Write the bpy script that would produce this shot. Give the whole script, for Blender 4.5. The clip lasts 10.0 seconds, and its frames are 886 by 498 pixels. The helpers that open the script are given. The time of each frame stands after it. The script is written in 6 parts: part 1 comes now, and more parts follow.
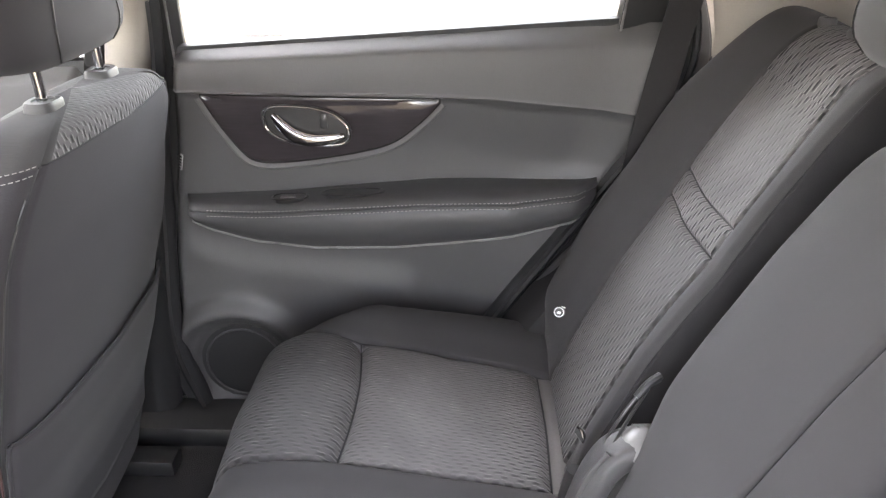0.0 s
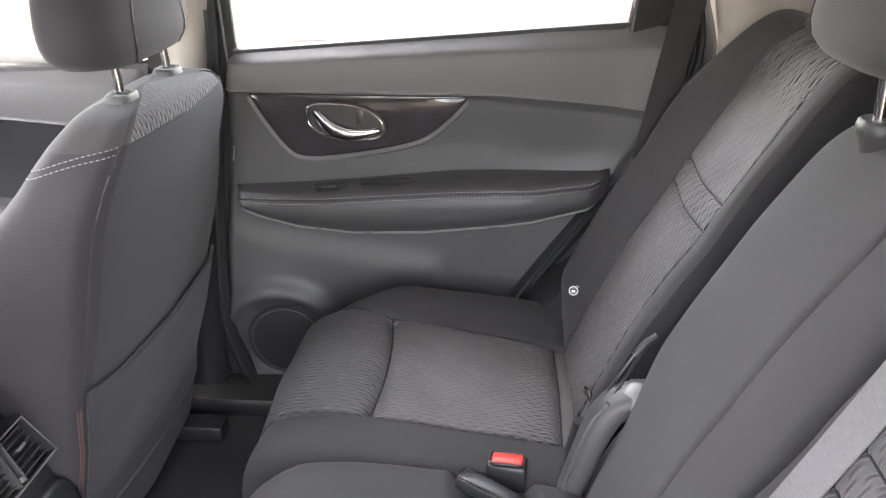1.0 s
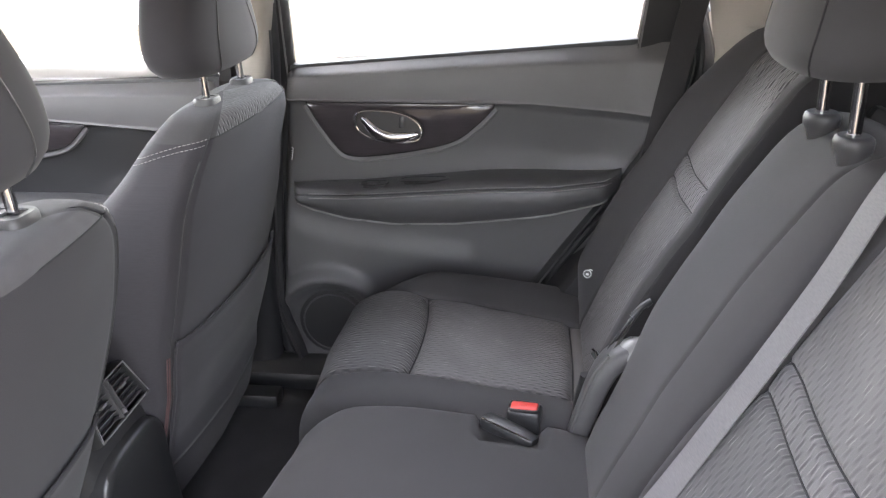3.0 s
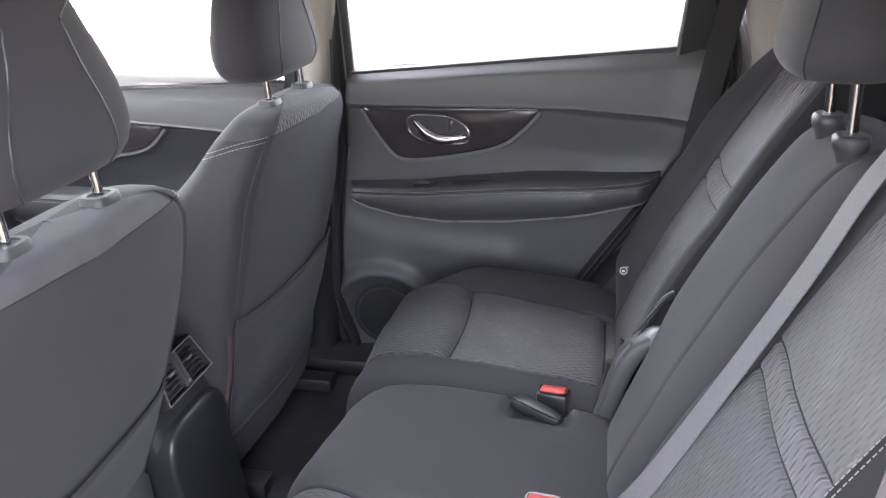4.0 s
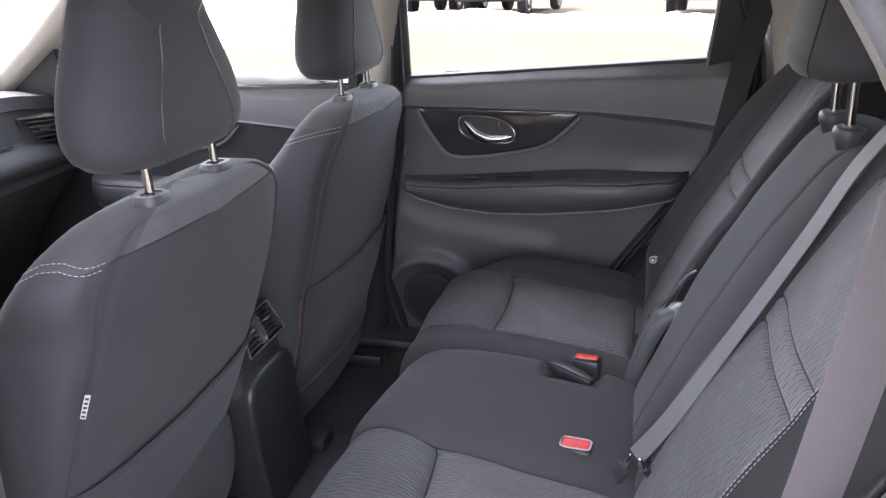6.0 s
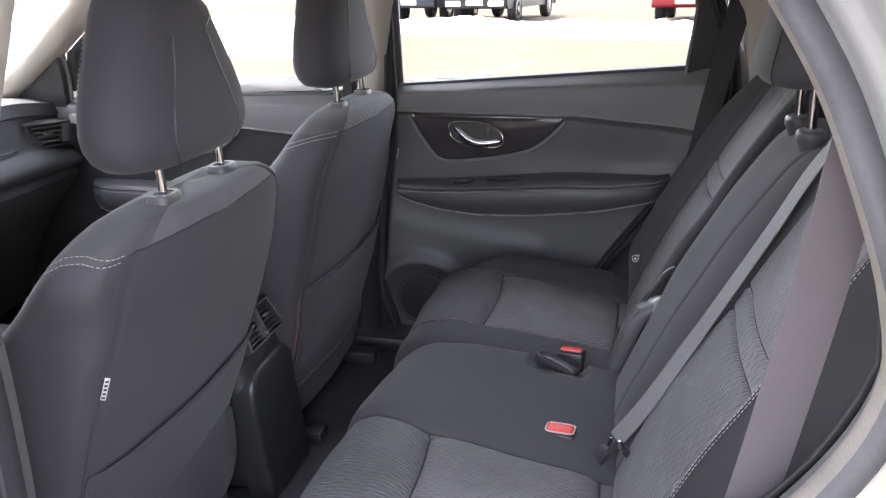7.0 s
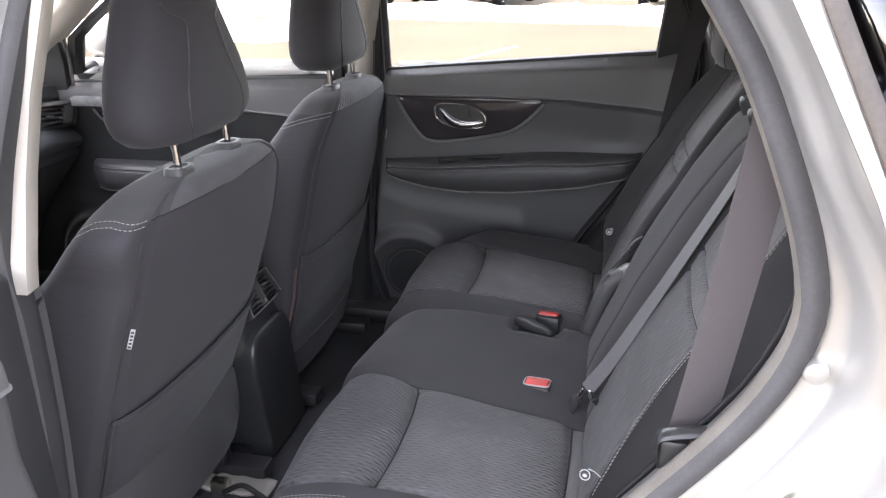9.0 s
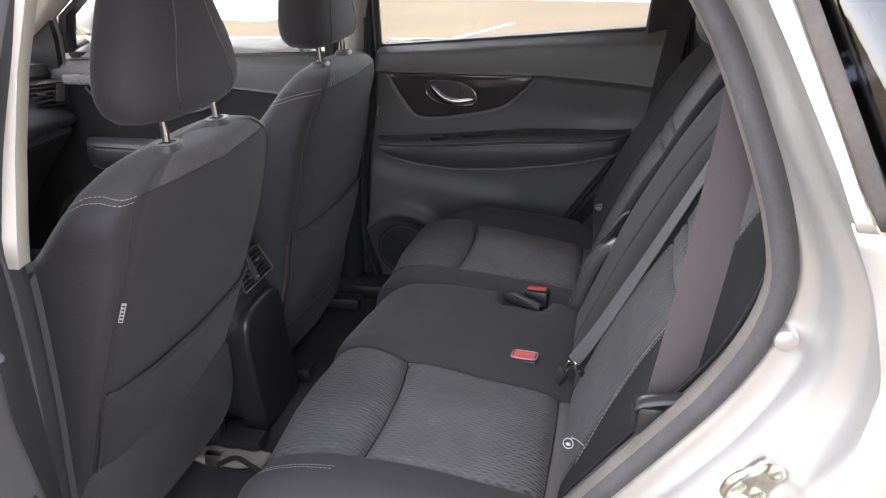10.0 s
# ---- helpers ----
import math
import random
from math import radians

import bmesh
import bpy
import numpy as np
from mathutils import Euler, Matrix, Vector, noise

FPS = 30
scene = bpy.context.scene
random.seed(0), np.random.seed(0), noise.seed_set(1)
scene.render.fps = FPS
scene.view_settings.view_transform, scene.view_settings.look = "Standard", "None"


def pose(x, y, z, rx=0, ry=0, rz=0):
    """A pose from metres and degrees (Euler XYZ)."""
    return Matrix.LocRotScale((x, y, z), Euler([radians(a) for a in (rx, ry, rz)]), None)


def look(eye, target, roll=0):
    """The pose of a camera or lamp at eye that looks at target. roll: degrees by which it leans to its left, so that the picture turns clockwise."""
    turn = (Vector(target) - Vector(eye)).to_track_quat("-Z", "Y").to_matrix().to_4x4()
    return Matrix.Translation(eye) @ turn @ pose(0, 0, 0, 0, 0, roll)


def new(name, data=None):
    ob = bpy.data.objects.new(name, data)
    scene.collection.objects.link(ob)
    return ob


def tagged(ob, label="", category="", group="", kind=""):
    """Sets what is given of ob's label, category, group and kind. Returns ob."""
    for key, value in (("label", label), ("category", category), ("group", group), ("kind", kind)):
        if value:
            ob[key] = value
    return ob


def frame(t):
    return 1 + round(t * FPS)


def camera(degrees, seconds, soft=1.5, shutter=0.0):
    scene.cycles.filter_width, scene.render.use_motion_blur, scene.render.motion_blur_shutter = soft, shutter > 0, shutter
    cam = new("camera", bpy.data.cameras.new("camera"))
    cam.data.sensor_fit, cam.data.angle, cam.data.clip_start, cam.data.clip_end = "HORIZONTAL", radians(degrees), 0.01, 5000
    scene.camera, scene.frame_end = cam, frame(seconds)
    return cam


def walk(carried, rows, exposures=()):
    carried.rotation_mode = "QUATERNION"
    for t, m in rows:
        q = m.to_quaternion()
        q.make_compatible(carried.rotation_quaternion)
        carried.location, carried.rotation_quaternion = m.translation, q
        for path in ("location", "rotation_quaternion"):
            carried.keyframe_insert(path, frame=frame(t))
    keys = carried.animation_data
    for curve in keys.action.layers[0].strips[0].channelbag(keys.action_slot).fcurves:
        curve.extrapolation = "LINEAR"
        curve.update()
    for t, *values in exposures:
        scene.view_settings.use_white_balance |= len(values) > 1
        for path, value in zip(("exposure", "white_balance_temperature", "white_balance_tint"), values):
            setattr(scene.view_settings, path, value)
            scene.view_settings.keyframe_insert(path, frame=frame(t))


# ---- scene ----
cam = camera(57.7, 10.0, soft=1.25)
PATH = [
    (0, (0.474, -0.623, 1.39), (0.417, 1.182, 0.531), -0.0),
    (0.5, (0.487, -0.683, 1.393), (0.385, 1.126, 0.547), -0.4),
    (1, (0.498, -0.762, 1.401), (0.353, 1.05, 0.568), -0.8),
    (1.5, (0.501, -0.819, 1.408), (0.351, 0.998, 0.586), -0.8),
    (2, (0.507, -0.876, 1.411), (0.341, 0.945, 0.6), -1.0),
    (2.5, (0.511, -0.926, 1.416), (0.325, 0.9, 0.621), -1.2),
    (4, (0.599, -1.078, 1.431), (0.191, 0.73, 0.679), -2.4),
    (4.5, (0.62, -1.115, 1.432), (0.146, 0.683, 0.697), -2.3),
    (5, (0.613, -1.158, 1.428), (0.119, 0.64, 0.704), -1.6),
    (5.5, (0.601, -1.223, 1.428), (0.109, 0.578, 0.711), -1.6),
    (7, (0.628, -1.36, 1.445), (0.162, 0.457, 0.752), -1.6),
    (7.5, (0.628, -1.393, 1.449), (0.174, 0.426, 0.753), -1.5),
    (8, (0.635, -1.428, 1.455), (0.193, 0.392, 0.754), -1.5),
    (8.5, (0.644, -1.461, 1.458), (0.212, 0.357, 0.745), -1.4),
    (9, (0.657, -1.489, 1.464), (0.229, 0.323, 0.736), -1.4),
    (9.5, (0.67, -1.501, 1.466), (0.249, 0.303, 0.711), -1.4),
    (10, (0.679, -1.505, 1.464), (0.259, 0.29, 0.687), -1.6),
]
EXPOSURE = [(0.0, 4.82, 7350, 15), (1.2, 4.70, 7300, 15), (2.0, 4.55, 7250, 15), (2.7, 4.46, 7150, 15), (4.0, 4.32, 6750, 17), (5.0, 4.12, 6600, 18), (5.7, 3.96, 6600, 18), (6.8, 3.84, 6720, 17), (8.0, 3.79, 6780, 16), (9.0, 3.72, 6880, 16), (10.0, 3.38, 7050, 16)]
walk(cam, [(t, look(eye, target, roll)) for t, eye, target, roll in PATH], EXPOSURE)

# ---- daylight: a hazy winter sky, the sun ahead of the car and to its far side ----
TO_SUN = Vector((-0.50, 0.14, 0.85)).normalized()
world = bpy.data.worlds.new("sky")
scene.world = world
world.use_nodes = True
_n = world.node_tree.nodes
_sky = _n.new("ShaderNodeTexSky")
_sky.sky_type = "NISHITA"
_sky.sun_disc = False
_sky.sun_elevation = math.asin(TO_SUN.z)
_sky.sun_rotation = math.atan2(TO_SUN.x, TO_SUN.y)
_sky.dust_density = 1.2
_haze = _n.new("ShaderNodeHueSaturation")
_haze.inputs["Saturation"].default_value = 0.45
world.node_tree.links.new(_sky.outputs[0], _haze.inputs["Color"])
world.node_tree.links.new(_haze.outputs[0], _n["Background"].inputs[0])
_n["Background"].inputs[1].default_value = 0.15
sun = new("sun", bpy.data.lights.new("sun", "SUN"))
sun.data.energy, sun.data.angle, sun.data.color = 1.2, radians(3.0), (1.0, 0.96, 0.91)
sun.matrix_world = look(TO_SUN * 50, (0, 0, 0))


# ---- materials ----
def material(name, colour, rough=0.6, metal=0.0, grain=0.0, scale=300.0, bump=0.0, bump_scale=None, stain=0.0, stain_scale=9.0, sheen=0.0, coat=0.0, uv=False, stretch=(1, 1, 1), spec=0.5):
    """A surface with fine grain, broad uneven wear and a fine relief."""
    m = bpy.data.materials.new(name)
    m.use_nodes = True
    t = m.node_tree
    N, L = t.nodes, t.links
    b = N["Principled BSDF"]
    b.inputs["Roughness"].default_value = rough
    b.inputs["Metallic"].default_value = metal
    b.inputs["Specular IOR Level"].default_value = spec
    b.inputs["Sheen Weight"].default_value = sheen
    b.inputs["Sheen Roughness"].default_value = 0.45
    b.inputs["Coat Weight"].default_value = coat
    b.inputs["Coat Roughness"].default_value = 0.08
    co = N.new("ShaderNodeTexCoord")
    mp = N.new("ShaderNodeMapping")
    mp.inputs["Scale"].default_value = stretch
    L.new(co.outputs["UV" if uv else "Object"], mp.inputs[0])
    fine = N.new("ShaderNodeTexNoise")
    fine.inputs["Scale"].default_value, fine.inputs["Detail"].default_value = scale, 3
    wide = N.new("ShaderNodeTexNoise")
    wide.inputs["Scale"].default_value, wide.inputs["Detail"].default_value = stain_scale, 5
    L.new(mp.outputs[0], fine.inputs[0])
    L.new(co.outputs["Object"], wide.inputs[0])
    add = N.new("ShaderNodeMath")
    add.operation = "MULTIPLY_ADD"
    L.new(fine.outputs[0], add.inputs[0])
    add.inputs[1].default_value = 2 * grain
    add.inputs[2].default_value = 1 - grain
    add2 = N.new("ShaderNodeMath")
    add2.operation = "MULTIPLY_ADD"
    L.new(wide.outputs[0], add2.inputs[0])
    add2.inputs[1].default_value = 2 * stain
    add2.inputs[2].default_value = 1 - stain
    mul = N.new("ShaderNodeMath")
    mul.operation = "MULTIPLY"
    L.new(add.outputs[0], mul.inputs[0])
    L.new(add2.outputs[0], mul.inputs[1])
    col = N.new("ShaderNodeVectorMath")
    col.operation = "SCALE"
    col.inputs[0].default_value = colour
    L.new(mul.outputs[0], col.inputs["Scale"])
    L.new(col.outputs[0], b.inputs["Base Color"])
    rr = N.new("ShaderNodeMath")
    rr.operation = "MULTIPLY_ADD"
    rr.use_clamp = True
    L.new(wide.outputs[0], rr.inputs[0])
    rr.inputs[1].default_value = 0.2
    rr.inputs[2].default_value = rough - 0.1
    L.new(rr.outputs[0], b.inputs["Roughness"])
    if bump:
        relief = fine
        if bump_scale:
            relief = N.new("ShaderNodeTexNoise")
            relief.inputs["Scale"].default_value, relief.inputs["Detail"].default_value = bump_scale, 2
            L.new(mp.outputs[0], relief.inputs[0])
        bp = N.new("ShaderNodeBump")
        bp.inputs["Distance"].default_value = bump
        bp.inputs["Strength"].default_value = 0.6
        L.new(relief.outputs[0], bp.inputs["Height"])
        L.new(bp.outputs[0], b.inputs["Normal"])
    return m


def dash_cloth(name, body, slit, glint, length=0.024, pitch=0.0060, depth=0.0010):
    """Knitted charcoal cloth with staggered short slits along u, which open where it is gathered at a seam."""
    m = bpy.data.materials.new(name)
    m.use_nodes = True
    N, L = m.node_tree.nodes, m.node_tree.links
    b = N["Principled BSDF"]
    b.inputs["Roughness"].default_value = 0.88
    b.inputs["Specular IOR Level"].default_value = 0.3
    b.inputs["Sheen Weight"].default_value = 0.08
    b.inputs["Sheen Roughness"].default_value = 0.5

    def calc(op, *args):
        n = N.new("ShaderNodeMath")
        n.operation = op
        for k, a in enumerate(args):
            if isinstance(a, (int, float)):
                n.inputs[k].default_value = a
            else:
                L.new(a, n.inputs[k])
        return n.outputs[0]

    def step(a, lo, hi):
        n = N.new("ShaderNodeMapRange")
        n.interpolation_type = "SMOOTHSTEP"
        L.new(a, n.inputs[0])
        n.inputs[1].default_value, n.inputs[2].default_value = lo, hi
        return n.outputs[0]

    def cloud(scale, detail=2):
        n = N.new("ShaderNodeTexNoise")
        n.inputs["Scale"].default_value, n.inputs["Detail"].default_value = scale, detail
        L.new(co.outputs["UV"], n.inputs[0])
        return n.outputs[0]

    def blend(f, a, c):
        n = N.new("ShaderNodeMix")
        n.data_type = "RGBA"
        L.new(f, n.inputs[0])
        for k, q in ((6, a), (7, c)):
            if isinstance(q, tuple):
                n.inputs[k].default_value = (*q, 1)
            else:
                L.new(q, n.inputs[k])
        return n.outputs[2]

    co = N.new("ShaderNodeTexCoord")
    sep = N.new("ShaderNodeSeparateXYZ")
    L.new(co.outputs["UV"], sep.inputs[0])
    u, v = sep.outputs[0], sep.outputs[1]
    wob, wide, fibre = cloud(38), cloud(9, 4), cloud(1300, 1)
    bend = calc("MULTIPLY", calc("SINE", calc("MULTIPLY", u, 2 * math.pi / (2.3 * length))), 0.10)
    vv = calc("ADD", calc("MULTIPLY_ADD", v, 1 / pitch, bend), calc("MULTIPLY", wob, 0.7))
    row = calc("FLOOR", vv)
    across = calc("ABSOLUTE", calc("SUBTRACT", calc("FRACT", vv), 0.5))
    uu = calc("ADD", calc("MULTIPLY_ADD", row, 0.38, calc("MULTIPLY", u, 1 / length)), calc("MULTIPLY", wob, 0.8))
    along = calc("FRACT", uu)
    window = calc("MULTIPLY", step(along, 0.04, 0.28), calc("SUBTRACT", 1.0, step(along, 0.46, 0.78)))
    pull = N.new("ShaderNodeAttribute")
    pull.attribute_name = "gather"
    opening_ = calc("MULTIPLY_ADD", pull.outputs["Fac"], 0.85, 0.30)
    cut = calc("MULTIPLY", calc("MULTIPLY", calc("SUBTRACT", 1.0, step(across, 0.05, 0.36)), window), opening_)
    rib = calc("MULTIPLY", calc("MULTIPLY", step(across, 0.25, 0.45), window), calc("MULTIPLY_ADD", pull.outputs["Fac"], 1.0, 0.22))
    cell = N.new("ShaderNodeTexWhiteNoise")
    cell.noise_dimensions = "2D"
    pair = N.new("ShaderNodeCombineXYZ")
    L.new(row, pair.inputs[0])
    L.new(calc("FLOOR", uu), pair.inputs[1])
    L.new(pair.outputs[0], cell.inputs["Vector"])
    bright = calc("MULTIPLY", calc("MULTIPLY", step(cell.outputs[0], 0.80, 1.0), window), step(across, 0.22, 0.42))
    colour = blend(cut, blend(calc("MULTIPLY_ADD", rib, 0.55, calc("MULTIPLY", bright, 0.5)), body, glint), slit)
    tone = calc("ADD", calc("MULTIPLY_ADD", fibre, 0.5, 0.25), calc("MULTIPLY_ADD", wide, 0.7, 0.15))
    col = N.new("ShaderNodeVectorMath")
    col.operation = "SCALE"
    L.new(colour, col.inputs[0])
    L.new(tone, col.inputs["Scale"])
    L.new(col.outputs[0], b.inputs["Base Color"])
    height = calc("ADD", calc("MULTIPLY_ADD", cut, -1.0, calc("MULTIPLY", rib, 0.5)), calc("MULTIPLY", fibre, 0.12))
    bump = N.new("ShaderNodeBump")
    bump.inputs["Distance"].default_value, bump.inputs["Strength"].default_value = depth, 0.9
    L.new(height, bump.inputs["Height"])
    L.new(bump.outputs[0], b.inputs["Normal"])
    return m


def glass(name, tint, gloss=0.06):
    m = bpy.data.materials.new(name)
    m.use_nodes = True
    N, L = m.node_tree.nodes, m.node_tree.links
    N.remove(N["Principled BSDF"])
    tr, gl, mx, fr = N.new("ShaderNodeBsdfTransparent"), N.new("ShaderNodeBsdfGlossy"), N.new("ShaderNodeMixShader"), N.new("ShaderNodeFresnel")
    tr.inputs[0].default_value = (*tint, 1)
    gl.inputs["Roughness"].default_value = 0.02
    fr.inputs["IOR"].default_value = 1.2 + gloss
    L.new(fr.outputs[0], mx.inputs[0])
    L.new(tr.outputs[0], mx.inputs[1])
    L.new(gl.outputs[0], mx.inputs[2])
    L.new(mx.outputs[0], N["Material Output"].inputs[0])
    return m


CLOTH = material("charcoal_cloth", (0.058, 0.056, 0.058), 0.92, grain=0.35, scale=1400, bump=0.00025, stain=0.18, stain_scale=7, sheen=0.08, uv=True, spec=0.25)
CLOTH_BACK = material("seat_back_cloth", (0.0395, 0.0370, 0.0415), 0.85, grain=0.2, scale=700, bump=0.0005, stain=0.2, stain_scale=6, sheen=0.1, uv=True, spec=0.3)
LEATHERETTE = material("navy_black_leatherette", (0.080, 0.079, 0.084), 0.5, grain=0.15, scale=500, bump=0.0006, stain=0.25, stain_scale=8)
WAVE = dash_cloth("wave_cloth", (0.094, 0.091, 0.093), (0.030, 0.029, 0.031), (0.26, 0.25, 0.245), 0.026, 0.0081, 0.0012)
WAVE_FINE = dash_cloth("fine_wave_cloth", (0.126, 0.121, 0.122), (0.050, 0.048, 0.050), (0.25, 0.24, 0.235), 0.022, 0.0074, 0.0010)
VELVET = material("grey_velvet_cloth", (0.080, 0.076, 0.081), 0.95, grain=0.25, scale=900, bump=0.0006, stain=0.3, stain_scale=26, sheen=0.22, uv=True, spec=0.2)
GATHER = dash_cloth("gathered_cloth", (0.130, 0.125, 0.127), (0.026, 0.025, 0.027), (0.28, 0.265, 0.262), 0.030, 0.0075, 0.0014)
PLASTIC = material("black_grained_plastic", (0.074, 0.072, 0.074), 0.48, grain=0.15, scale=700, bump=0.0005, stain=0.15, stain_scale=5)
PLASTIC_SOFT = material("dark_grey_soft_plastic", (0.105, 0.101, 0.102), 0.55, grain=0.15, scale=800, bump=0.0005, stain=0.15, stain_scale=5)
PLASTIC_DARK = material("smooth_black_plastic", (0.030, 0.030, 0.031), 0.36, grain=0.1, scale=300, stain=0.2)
GLOSS = material("glossy_dark_woodgrain_trim", (0.040, 0.034, 0.037), 0.16, grain=0.2, scale=60, stain=0.25, stain_scale=14, coat=0.6, stretch=(0.35, 1, 6))
CHROME = material("chrome", (0.75, 0.75, 0.76), 0.12, 1.0, grain=0.05, stain=0.08)
STEEL = material("zinc_steel", (0.74, 0.72, 0.62), 0.35, 1.0, grain=0.2, scale=120, stain=0.3, stain_scale=60)
BLACK_PAD = material("black_padded_vinyl", (0.058, 0.057, 0.059), 0.45, grain=0.15, scale=700, bump=0.0006, stain=0.2, stain_scale=7)
BELT_LIGHT = material("light_grey_woven_belt", (0.155, 0.150, 0.155), 0.7, grain=0.3, scale=1.0, bump=0.0008, stain=0.12, uv=True, stretch=(900, 120, 1))
SATIN = material("satin_grey_plastic", (0.20, 0.195, 0.195), 0.30, grain=0.08, scale=400, stain=0.15, stain_scale=20)
DARK_CHROME = material("smoked_chrome", (0.34, 0.33, 0.33), 0.15, 1.0, grain=0.05, stain=0.08)
RUBBER = material("black_rubber_seal", (0.03, 0.03, 0.032), 0.6, grain=0.2, scale=300, stain=0.3, stain_scale=25)
SEAL_GREY = material("dusty_grey_door_seal", (0.066, 0.063, 0.066), 0.75, grain=0.2, scale=250, stain=0.35, stain_scale=22)
SEAL_TAN = material("tan_seal_lip", (0.165, 0.150, 0.132), 0.75, grain=0.2, scale=250, stain=0.3, stain_scale=22)
STRIP = material("plain_grey_brown_cloth", (0.140, 0.132, 0.130), 0.92, grain=0.25, scale=900, bump=0.0006, stain=0.18, stain_scale=12, sheen=0.08, uv=True, spec=0.25, stretch=(0.3, 1, 1))
BELT_DARK = material("dark_woven_belt", (0.018, 0.016, 0.017), 0.7, grain=0.3, scale=1.0, bump=0.0008, stain=0.12, uv=True, stretch=(900, 120, 1))
# darkened cloth for side faces and recess trim, their shade put into the colour
CLOTH_SHADED = material("shaded_side_cloth", (0.032, 0.031, 0.032), 0.95, grain=0.3, scale=900, bump=0.0006, stain=0.18, uv=True, spec=0.2)
TRIM_BROWN = material("dusty_brown_black_trim", (0.062, 0.053, 0.047), 0.7, grain=0.25, scale=200, bump=0.0001, stain=0.35, stain_scale=30)
DASH = material("dark_blue_grey_dash_plastic", (0.046, 0.047, 0.050), 0.66, grain=0.15, scale=700, bump=0.0005, stain=0.15, stain_scale=5, spec=0.35)
CREAM = material("cream_pillar_trim", (0.45, 0.412, 0.365), 0.7, grain=0.08, scale=500, bump=0.0003, stain=0.12, stain_scale=6)
HEADLINER = material("light_headliner_cloth", (0.76, 0.72, 0.65), 0.95, grain=0.12, scale=600, bump=0.0004, stain=0.08)
CARPET = material("black_carpet", (0.070, 0.069, 0.072), 0.98, grain=0.5, scale=500, bump=0.003, stain=0.3, stain_scale=12, spec=0.1)
SILVER = material("silver_car_paint", (0.56, 0.545, 0.525), 0.34, 0.6, grain=0.05, scale=2000, stain=0.12, stain_scale=12, coat=0.5)
BELT = material("woven_grey_belt", (0.088, 0.075, 0.079), 0.75, grain=0.15, scale=1.0, bump=0.0005, stain=0.12, uv=True, stretch=(900, 300, 1), sheen=0.08)
BUCKLE_RIM = material("pale_pink_plastic", (0.50, 0.36, 0.35), 0.35, grain=0.1, scale=200, stain=0.2, stain_scale=60)
RED = material("red_release_button", (0.75, 0.045, 0.035), 0.4, grain=0.1, scale=200, stain=0.15, stain_scale=60)
PIPING = material("brown_red_piping", (0.10, 0.055, 0.055), 0.7, grain=0.2, scale=400, stain=0.2)
THREAD = material("pale_stitch_thread", (0.32, 0.30, 0.29), 0.8, grain=0.3, scale=400)
WHITE = material("white_print", (0.70, 0.70, 0.69), 0.8, grain=0.1, scale=400)
TAG_CLOTH = material("pale_woven_tag", (0.34, 0.335, 0.345), 0.8, grain=0.1, scale=400)
INK = material("dark_ink", (0.018, 0.018, 0.02), 0.8, grain=0.1)
GLASS = glass("clear_side_glass", (0.98, 0.99, 0.98))
PRIVACY = glass("dark_privacy_glass", (0.24, 0.25, 0.28), 0.9)
ASPHALT = material("dry_dusty_asphalt", (0.090, 0.074, 0.053), 0.95, spec=0.05, grain=0.25, scale=25, bump=0.004, bump_scale=120, stain=0.3, stain_scale=0.35, stretch=(0.5, 1, 1))
SNOW = material("old_roadside_snow", (0.80, 0.81, 0.83), 0.75, grain=0.15, scale=6, bump=0.03, bump_scale=14, stain=0.12, stain_scale=1.2)
PAINT_LINE = material("worn_white_road_paint", (0.7, 0.69, 0.66), 0.8, grain=0.3, scale=30, stain=0.2)
PAINT_BLACK = material("black_vehicle_paint", (0.008, 0.008, 0.009), 0.4, grain=0.05, stain=0.3, stain_scale=3, spec=0.12)
PAINT_GREY = material("dark_grey_vehicle_paint", (0.014, 0.015, 0.018), 0.4, grain=0.05, stain=0.3, stain_scale=3, spec=0.12)
PAINT_RED = material("red_vehicle_paint", (0.10, 0.008, 0.010), 0.4, grain=0.05, stain=0.25, stain_scale=3, spec=0.12)
TYRE = material("tyre_rubber", (0.010, 0.010, 0.011), 0.9, grain=0.3, scale=60, stain=0.3, spec=0.08)
GLASS_FAR = material("dark_vehicle_glass", (0.010, 0.011, 0.013), 0.3, grain=0.05, spec=0.15)
TAIL = material("red_tail_lamp_lens", (0.5, 0.02, 0.02), 0.15, grain=0.1, coat=0.5)


# ---- building helpers ----
def thing(name, label, category, base=(0, 0, 0), group="", kind="", m=None):
    ob = new(name)
    ob.empty_display_size = 0.05
    ob.matrix_world = m if m is not None else Matrix.Translation(base)
    return tagged(ob, label, category, group, kind)


def place_of(ob):
    return place_of(ob.parent) @ ob.matrix_basis if ob.parent else ob.matrix_basis.copy()


def part(name, bm, mat, parent=None, label="", sharp=40, thick=0.0, local=False):
    """Links a bmesh, built in the world (or in its parent's own axes), as one mesh."""
    if parent is not None and not local:
        bm.transform(place_of(parent).inverted())
    me = bpy.data.meshes.new(name)
    bmesh.ops.recalc_face_normals(bm, faces=bm.faces)
    bm.to_mesh(me)
    bm.free()
    me.materials.append(mat)
    me.shade_smooth()
    me.set_sharp_from_angle(angle=radians(sharp))
    ob = new(name, me)
    if parent is not None:
        ob.parent = parent
    if thick:
        mod = ob.modifiers.new("thickness", "SOLIDIFY")
        mod.thickness, mod.offset = thick, 0
    if label:
        ob["label"] = label
    return ob


